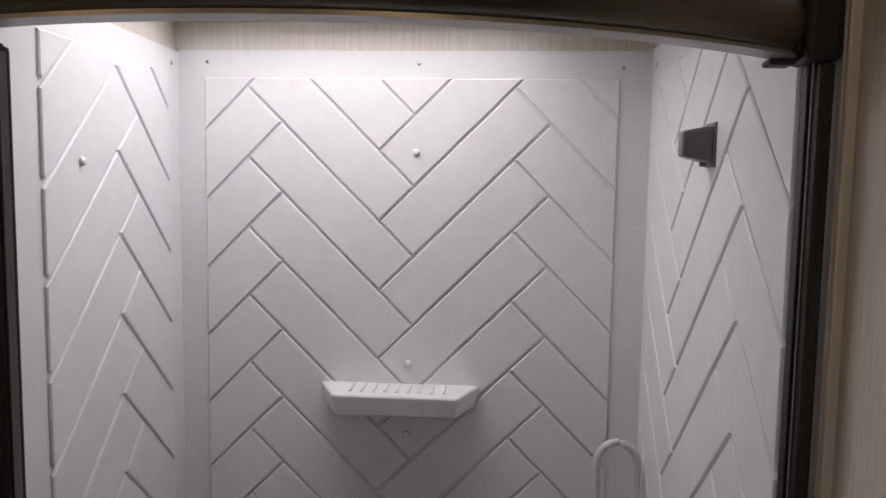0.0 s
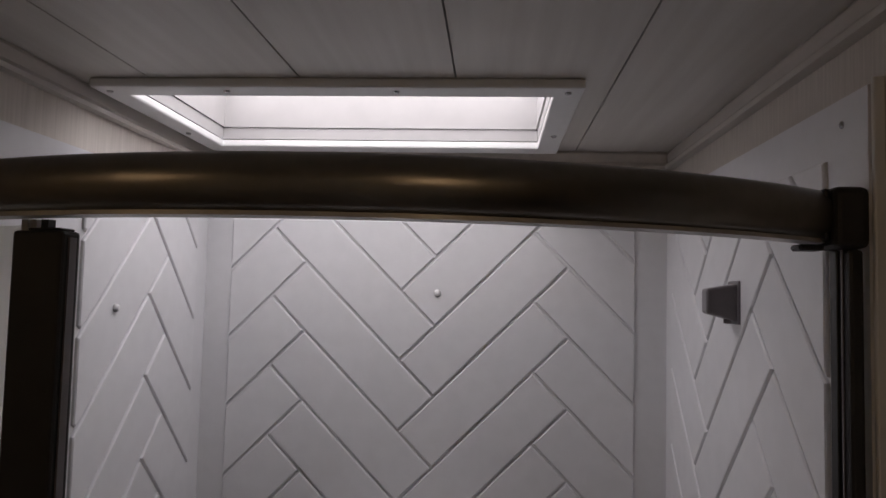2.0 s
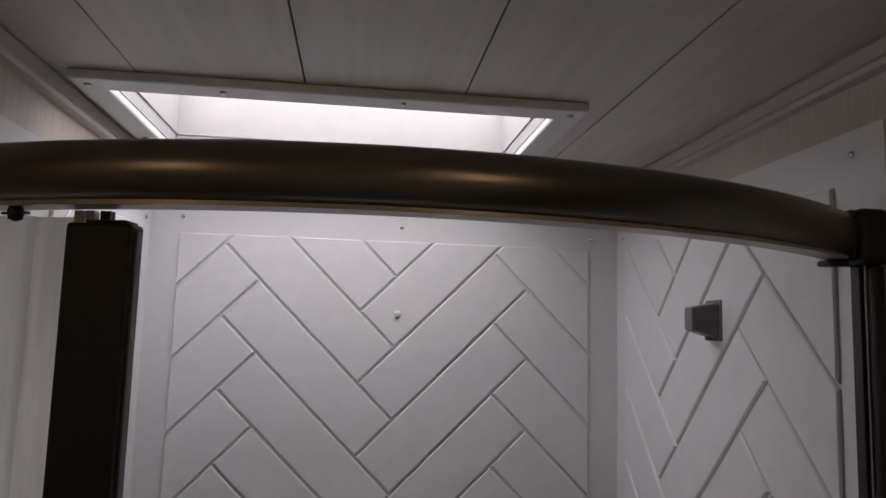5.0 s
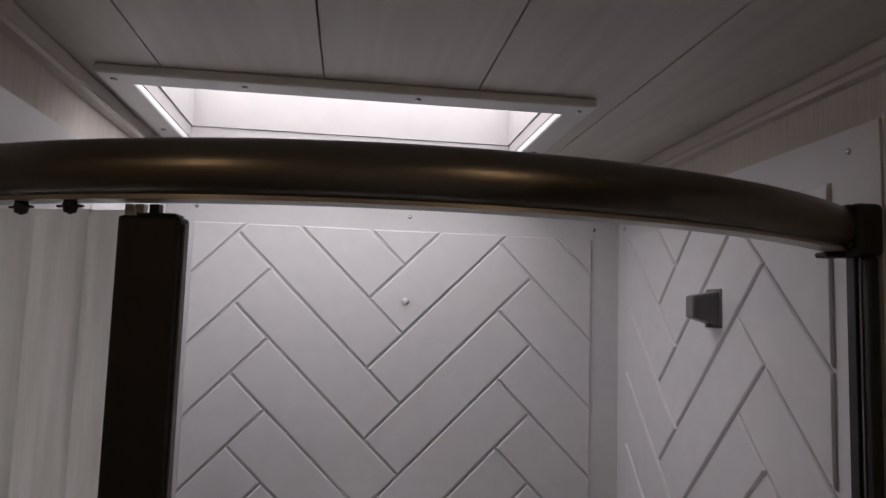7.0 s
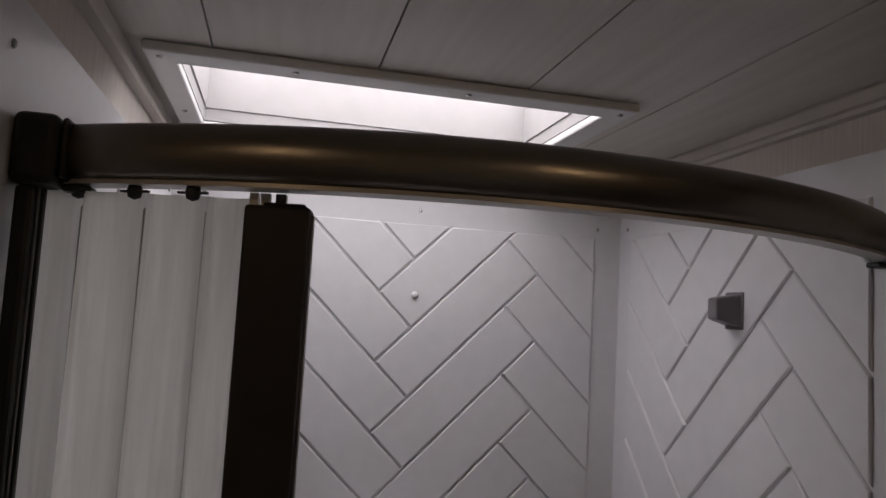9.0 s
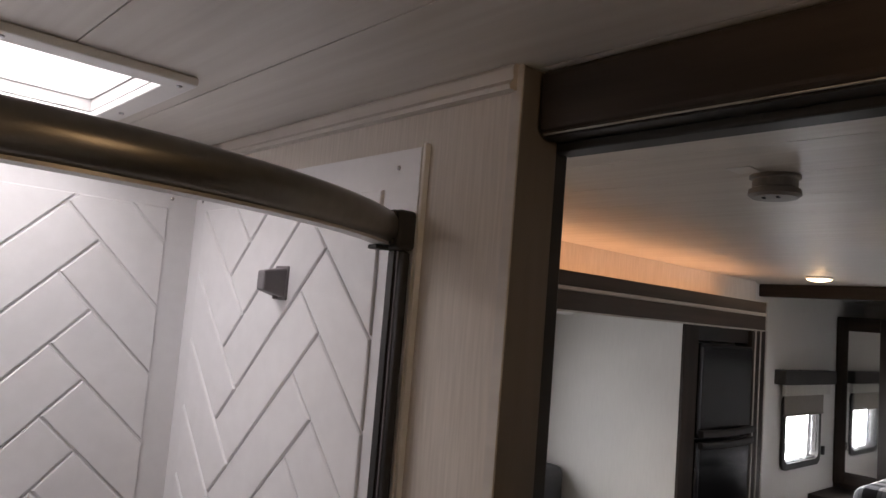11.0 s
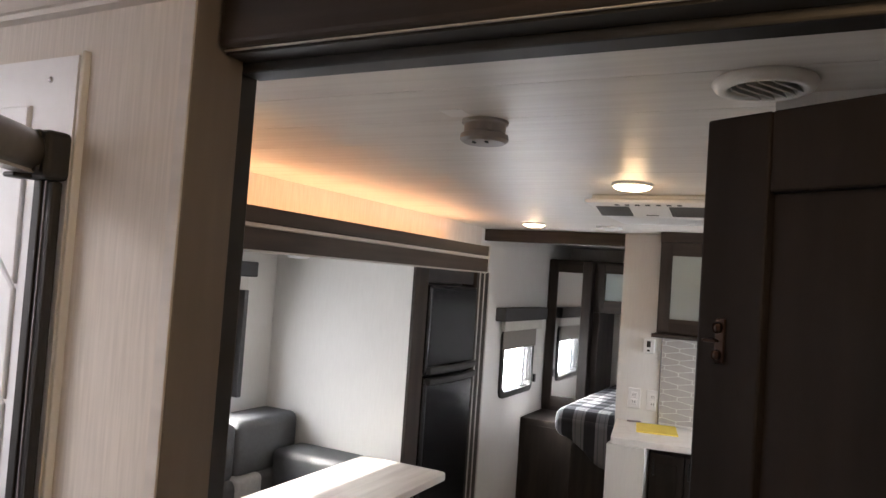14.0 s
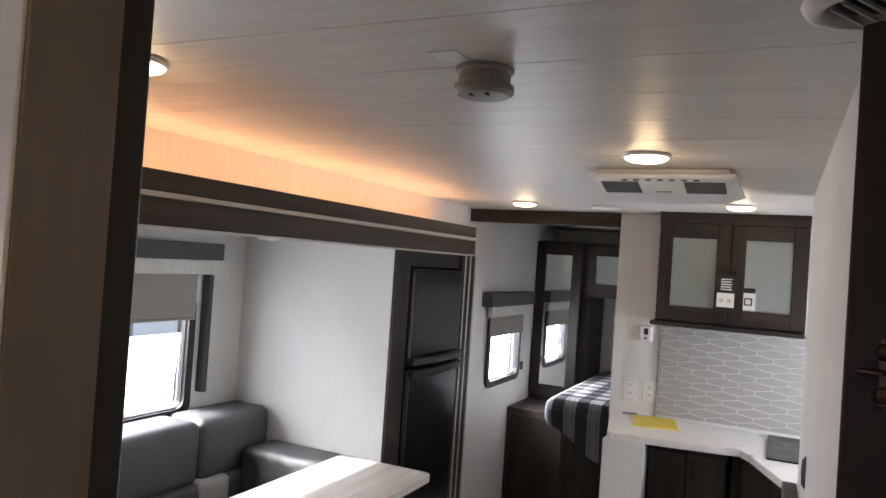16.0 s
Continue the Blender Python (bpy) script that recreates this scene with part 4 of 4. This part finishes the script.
# ---- kitchen ----
uc = thing("upper_cabinet", "dark walnut upper cabinet with two frosted glass doors", "cabinet")
UX, UY0, UY1, UZ0, UZ1 = 3.85, -0.925, -0.250, 1.432, CEIL - 0.001
part("body", box(UX + 0.021, 4.0595, UY0, UY1, UZ0, UZ1, 0.002), DARK, uc)
part("cornice", box(UX - 0.012, 4.0595, UY0, UY1 + 0.022, UZ0 - 0.022, UZ0 - 0.0005, 0.006), DARKY, uc)
part("top_rail", box(UX, UX + 0.0205, UY0, UY1, 1.925, UZ1), DARKY, uc)


def glass_door(parent, x, y0, y1, z0, z1, handle_y):
    d = part("door", box(x - 0.0205, x - 0.0005, y0, y0 + 0.062, z0, z1, 0.002), DARK, parent)
    part("stile", box(x - 0.0205, x - 0.0005, y1 - 0.062, y1, z0, z1, 0.002), DARK, d)
    for a, b in ((z0, z0 + 0.07), (z1 - 0.07, z1)):
        part("rail", box(x - 0.020, x - 0.0005, y0 + 0.0625, y1 - 0.0625, a, b), DARKY, d)
    part("glass", box(x - 0.012, x - 0.008, y0 + 0.063, y1 - 0.063, z0 + 0.0705, z1 - 0.0705), FROST, d, "frosted greenish glass")
    if handle_y:
        part("handle", tube([(x - 0.0208, handle_y, z0 + 0.10), (x - 0.045, handle_y, z0 + 0.115), (x - 0.045, handle_y, z0 + 0.235), (x - 0.0208, handle_y, z0 + 0.25)], 0.006), BLACK, d, "black bar handle")


glass_door(uc, UX + 0.020, -0.586, UY1 - 0.004, UZ0 + 0.012, 1.922, -0.565)
glass_door(uc, UX + 0.020, UY0 + 0.004, -0.592, UZ0 + 0.012, 1.922, -0.613)
tag = thing("hang_tag", "black and white cardboard tag hanging on the cabinet handle", "tag")
part("card", box(3.7980, 3.8010, -0.620, -0.536, 1.50, 1.685), INK, tag)
part("white_field", box(3.7955, 3.7978, -0.617, -0.539, 1.528, 1.595), PAPER, tag, "white printed field")
for k in range(5):
    part("print_line", box(3.7960, 3.7978, -0.605 + 0.004 * (k % 2), -0.555, 1.610 + 0.012 * k, 1.615 + 0.012 * k), PAPER, tag)
for k in range(2):
    b = lathe([(0.0, 0.0), (0.011, 0.0), (0.011, 0.001), (0.0, 0.001)], 16)
    b.transform(facing((3.7952, -0.595 + 0.034 * k, 1.56), (0, 1, 0), (0, 0, 1)))
    part("print_mark", b, TRIM, tag)
st = thing("sticker", "white printed sticker on the cabinet glass", "sticker")
part("sheet", box(3.8560, 3.8575, -0.708, -0.644, 1.52, 1.628), PAPER, st)
part("header", box(3.8545, 3.8558, -0.706, -0.646, 1.602, 1.626), INK, st)
fr = ring_frame(round_rect(0.036, 0.036, 0.003, 2), round_rect(0.024, 0.024, 0.002, 2), 0.001)
fr.transform(facing((3.8558, -0.676, 1.56), (0, -1, 0), (0, 0, 1)))
part("printed_square", fr, INK, st)

ct = thing("kitchen_counter", "white stone-look kitchen counter with an angled inner corner", "counter")
outline = [(3.53 + 0.04 * (1 - math.cos(radians(a))), -0.150 + 0.04 * math.sin(radians(a))) for a in (0, 30, 60, 90)]
outline += [(4.0595, -0.020), (4.0595, -1.49), (3.055, -1.49), (3.055, -0.895), (3.15, -0.876), (3.55, -0.725), (3.605, -0.690), (3.600, -0.640)]
cb = plate(outline, 0.034)
bmesh.ops.bevel(cb, geom=[e for e in cb.edges if abs(e.verts[0].co.z - e.verts[1].co.z) < 1e-5], offset=0.004, segments=2, profile=0.5, affect="EDGES")
cb.transform(Matrix.Translation((0, 0, 0.878)))
part("worktop", cb, COUNTER, ct)

bc = thing("base_cabinet", "dark walnut kitchen base cabinet under the counter", "cabinet")
part("body", box(3.645, 4.0592, -0.64, -0.29, 0.09, 0.8775), DARK, bc)
part("toe_kick", box(3.69, 4.0592, -0.64, -0.29, 0.0, 0.0895), BLACK, bc)
for y0, y1 in ((-0.635, -0.47), (-0.465, -0.30)):
    d = part("door", box(3.625, 3.6445, y0, y1, 0.12, 0.85, 0.003), DARK, bc)
    part("pull", tube([(3.6245, y1 - 0.02, 0.74), (3.602, y1 - 0.02, 0.75), (3.602, y1 - 0.02, 0.81), (3.6245, y1 - 0.02, 0.82)], 0.005), BLACK, d, "black bar handle")
    part("panel", box(3.6215, 3.6248, y0 + 0.035, y1 - 0.035, 0.17, 0.80, 0.002), DARK, d)
fa = thing("peninsula_end", "pale wallpapered end panel under the counter", "cabinet")
part("panel", box(3.53, 4.0592, -0.288, -0.10, 0, 0.8775), PALE_PAPER, fa)
bc2 = thing("corner_cabinet", "dark walnut corner base cabinet under the counter", "cabinet")
part("body", plate([(3.65, -0.70), (4.05, -0.70), (4.05, -1.48), (3.07, -1.48), (3.07, -0.95), (3.20, -0.92)], 0.877), DARK, bc2)
hb = thing("cooktop", "black glass cooktop set in the counter", "cooktop")
part("glass", box(3.50, 4.02, -1.35, -0.795, 0.9125, 0.920, 0.003), HOB, hb)
rk = thing("range_side_board", "dark walnut board at the range side", "cabinet")
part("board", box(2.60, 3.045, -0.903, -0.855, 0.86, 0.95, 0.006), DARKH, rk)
part("post", box(3.0, 3.045, -0.903, -0.855, 0.0, 0.8595, 0.004), DARK, rk)
part("post_near", box(2.60, 2.645, -0.903, -0.855, 0.0, 0.8595, 0.004), DARK, rk)
kn = part("knob", lathe([(0.0, 0.02), (0.014, 0.018), (0.016, 0.0), (0.0, 0.0)], 16, facing((2.99, -0.85, 0.80), (0, 0, 1), (-1, 0, 0)) ), CHROME, rk, "steel knob")

nb = thing("notepad", "yellow paper pad on the counter", "notepad")
b = box(-0.13, 0.13, -0.105, 0.105, 0.9122, 0.919, 0.001, 1)
b.transform(Matrix.Translation((3.90, -0.275, 0)) @ Matrix.Rotation(radians(12), 4, "Z"))
part("paper_block", b, YELLOW, nb)
pn = thing("pen", "grey pen lying on the counter", "pen")
part("barrel", tube([(4.02, -0.09, 0.917), (4.05, -0.16, 0.917)], 0.005), GREYPL, pn)

th = thing("thermostat", "white wall thermostat with a dark display", "thermostat")
part("case", box(4.0350, 4.0598, -0.215, -0.152, 1.305, 1.385, 0.004), WHITE, th)
part("display", box(4.0335, 4.0348, -0.194, -0.173, 1.340, 1.374), VENTG, th, "dark display")
part("button", box(4.0335, 4.0348, -0.191, -0.176, 1.316, 1.326), VENTG, th)
for yc in (-0.115, -0.220):
    o = thing("outlet", "white wall power outlet", "outlet", "kitchen outlets")
    part("cover_plate", box(4.0540, 4.0598, yc - 0.036, yc + 0.036, 0.985, 1.10, 0.003), WHITE, o)
    for zc in (1.022, 1.062):
        s = part("socket", box(4.0505, 4.0538, yc - 0.017, yc + 0.017, zc - 0.016, zc + 0.016, 0.002), WHITE, o)
        for q in (-0.006, 0.006):
            part("slot", box(4.0495, 4.0504, yc + q - 0.0014, yc + q + 0.0014, zc - 0.006, zc + 0.007), VENTG, s)
sw = thing("light_switch", "white light switch on the bedroom wall", "switch")
part("plate", box(4.0500, 4.1200, 0.872, 0.8795, 1.13, 1.24, 0.003), WHITE, sw)
part("rocker", box(4.0750, 4.0950, 0.866, 0.8715, 1.165, 1.205, 0.002), WHITE, sw)
pc = thing("pull_catch", "black oval pull on the closet wall", "pull")
b = lathe([(0.0, 0.012), (0.018, 0.010), (0.026, 0.0)], 20)
b.transform(facing((2.45, -0.9045, 1.13), (1, 0, 0), (0, 0, 1)) @ Matrix.Diagonal((1.0, 1.9, -1, 1)))
part("oval", b, BLACK, pc, smooth=True)

# ---- bedroom ----
structure("beam", box(4.055, 4.115, -0.011, SIDE - 0.001, 1.905, CEIL - 0.001, 0.004), DARKY, "dark walnut beam across the bedroom entrance", "beam")
wd = thing("wardrobe", "dark walnut bedside wardrobe with a tall mirror door", "wardrobe")
WX = 5.36
part("body", box(WX + 0.021, 5.9495, 0.525, SIDE - 0.001, 0.665, 1.86), DARK, wd)
dr = part("door", box(WX, WX + 0.0205, 0.80, 0.876, 0.70, 1.85, 0.003), DARK, wd)
part("stile", box(WX, WX + 0.0205, 0.527, 0.60, 0.70, 1.85, 0.003), DARK, dr)
for a, b in ((0.70, 0.78), (1.76, 1.85)):
    part("rail", box(WX, WX + 0.0205, 0.6005, 0.7995, a, b), DARKY, dr)
part("mirror", box(WX + 0.008, WX + 0.012, 0.6005, 0.7995, 0.7805, 1.7595), MIRROR, dr, "tall mirror")
oc = thing("overhead_cabinet", "dark walnut overhead cabinet with frosted glass above the bed", "cabinet")
part("body", box(5.45, 5.9495, -0.60, 0.5245, 1.46, 1.86), DARK, oc)
for y0, y1 in ((0.10, 0.50), (-0.32, 0.08)):
    glass_door(oc, 5.449, y0, y1, 1.49, 1.84, None)
ns = thing("bedside_chest", "dark walnut bedside chest below the wardrobe", "chest")
part("body", box(4.92, 5.9495, 0.44, SIDE - 0.001, 0.02, 0.664, 0.004), DARK, ns)
part("front_panel", box(4.914, 4.9195, 0.47, 0.85, 0.06, 0.62, 0.002), DARK, ns)
pd = thing("headboard_column", "dark walnut column beside the bed head", "cabinet")
part("column", box(5.45, 5.9495, 0.475, 0.5245, 0.667, 1.459, 0.003), DARK, pd)
bed = thing("bed", "bed with a grey and black plaid cover over a dark base", "bed")
part("base", box(4.62, 5.94, -0.90, 0.40, 0.0, 0.664, 0.004), DARK, bed, "dark walnut base")
mt = box(4.42, 5.945, -1.00, 0.472, 0.668, 0.865, 0.075, 5)
part("mattress", mt, PLAID, bed, "grey plaid mattress cover", True)
bm = bmesh.new()
gridv = []
for k in range(26):
    y = 0.43 - 0.055 * k
    f = 0.016 * math.sin(k * 1.25) + 0.008 * math.sin(k * 2.9)
    low = max(0.70 - 0.6 * (0.43 - y), 0.52) + 0.012 * math.sin(k * 0.9)
    gridv.append([bm.verts.new((4.412 + (f + 0.025) * (j / 7) ** 1.2, y + 0.008 * math.sin(k * 1.3 + j), 0.80 + (low - 0.80) * j / 7)) for j in range(8)])
for a, b in zip(gridv, gridv[1:]):
    for j in range(7):
        bm.faces.new((a[j], a[j + 1], b[j + 1], b[j]))
sk2 = part("cover_drop", bm, PLAID, bed, "plaid cover hanging at the foot", True)
sol = sk2.modifiers.new("thick", "SOLIDIFY")
sol.thickness = 0.006
wc = thing("window_crank", "small black latch beside the bedroom window", "latch")
part("body", box(5.13, 5.16, 0.862, 0.8795, 0.90, 0.96, 0.004), BLACK, wc)

# ---- outdoors ----
structure("ground", box(-300, 300, -300, 300, -0.95, -0.90), GROUNDM, "pale gravel lot around the trailer", "ground")
tr = thing("neighbour_trailer", "pale parked trailer outside the windows", "trailer")
part("body", box(-1.0, 9.5, 5.0, 7.4, -0.35, 2.4, 0.08, 3), OUTWALL, tr)
for wx in (2.6, 3.5):
    wl = part("wheel", lathe([(0.0, 0.11), (0.2, 0.11), (0.33, 0.09), (0.34, 0.0), (0.33, -0.09), (0.0, -0.1)], 24, Matrix.Translation((wx, 5.1, -0.56)) @ Matrix.Rotation(radians(90), 4, "X")), BLACK, tr)
    part("rim", lathe([(0.0, 0.112), (0.12, 0.112), (0.17, 0.122), (0.19, 0.1115)], 20, Matrix.Translation((wx, 5.1, -0.56)) @ Matrix.Rotation(radians(90), 4, "X")), CHROME, wl)
wf = ring_frame(round_rect(1.30, 0.80, 0.09), round_rect(1.22, 0.72, 0.06), 0.02)
wf.transform(facing((4.60, 4.9995, 0.69), (1, 0, 0), (0, 0, 1)))
wf = part("window", wf, GREYPL, tr, "grey rounded window frame")
part("mullion", box(4.79, 4.85, 4.980, 4.9990, 0.331, 1.049), GREYPL, wf)
part("pane", box(3.995, 4.7895, 4.990, 4.9990, 0.331, 1.049), HOB, wf, "dark glass")
part("pane", box(4.8505, 5.205, 4.990, 4.9990, 0.331, 1.049), TANGLASS, wf, "tinted glass with a painted tan reflection")

# ---- backsplash: long hexagon tiles ----
bs = tagged(part("backsplash", box(4.0520, 4.0592, -1.30, -0.255, 0.9252, 1.4125), GROUT), "greige long-hexagon tile backsplash with white joints", "backsplash", "", "structure")
structure("trim_backsplash", box(4.0485, 4.0595, -0.2545, -0.2505, 0.9125, 1.409), GREYPL, "thin grey edge trim of the backsplash", "trim")
HW, EDGE, HH, ROW = 0.1465, 0.0185, 0.0440, 0.0335
hexa = [(-HW / 2, -EDGE / 2), (0, -HH / 2), (HW / 2, -EDGE / 2), (HW / 2, EDGE / 2), (0, HH / 2), (-HW / 2, EDGE / 2)]
cells = [(-0.275 - 0.150 * (c + 0.5 * (r % 2)), 0.935 + ROW * r) for r in range(16) for c in range(-1, 6)]
shared = {}
for cy, cz in cells:
    poly = clip_poly([(cy + a, cz + b) for a, b in hexa], -0.97, -0.258, 0.928, 1.410)
    if len(poly) < 3:
        continue
    key = tuple((round(a - cy, 4), round(b - cz, 4)) for a, b in poly)
    if key not in shared:
        n = len(key)
        vs = [(a, b, 0) for a, b in key] + [(a * 0.99, b * 0.95, 0.0015) for a, b in key]
        me = bpy.data.meshes.new("tile")
        me.from_pydata(vs, [], [tuple(range(n, 2 * n))] + [(k, (k + 1) % n, n + (k + 1) % n, n + k) for k in range(n)])
        me.materials.append(BACKTILE)
        shared[key] = me
    ob = new("tile", shared[key])
    ob.parent = bs
    ob.matrix_basis = facing((4.0518, cy, cz), (0, -1, 0), (0, 0, 1)) @ Matrix.Diagonal((-1, 1, 1, 1))
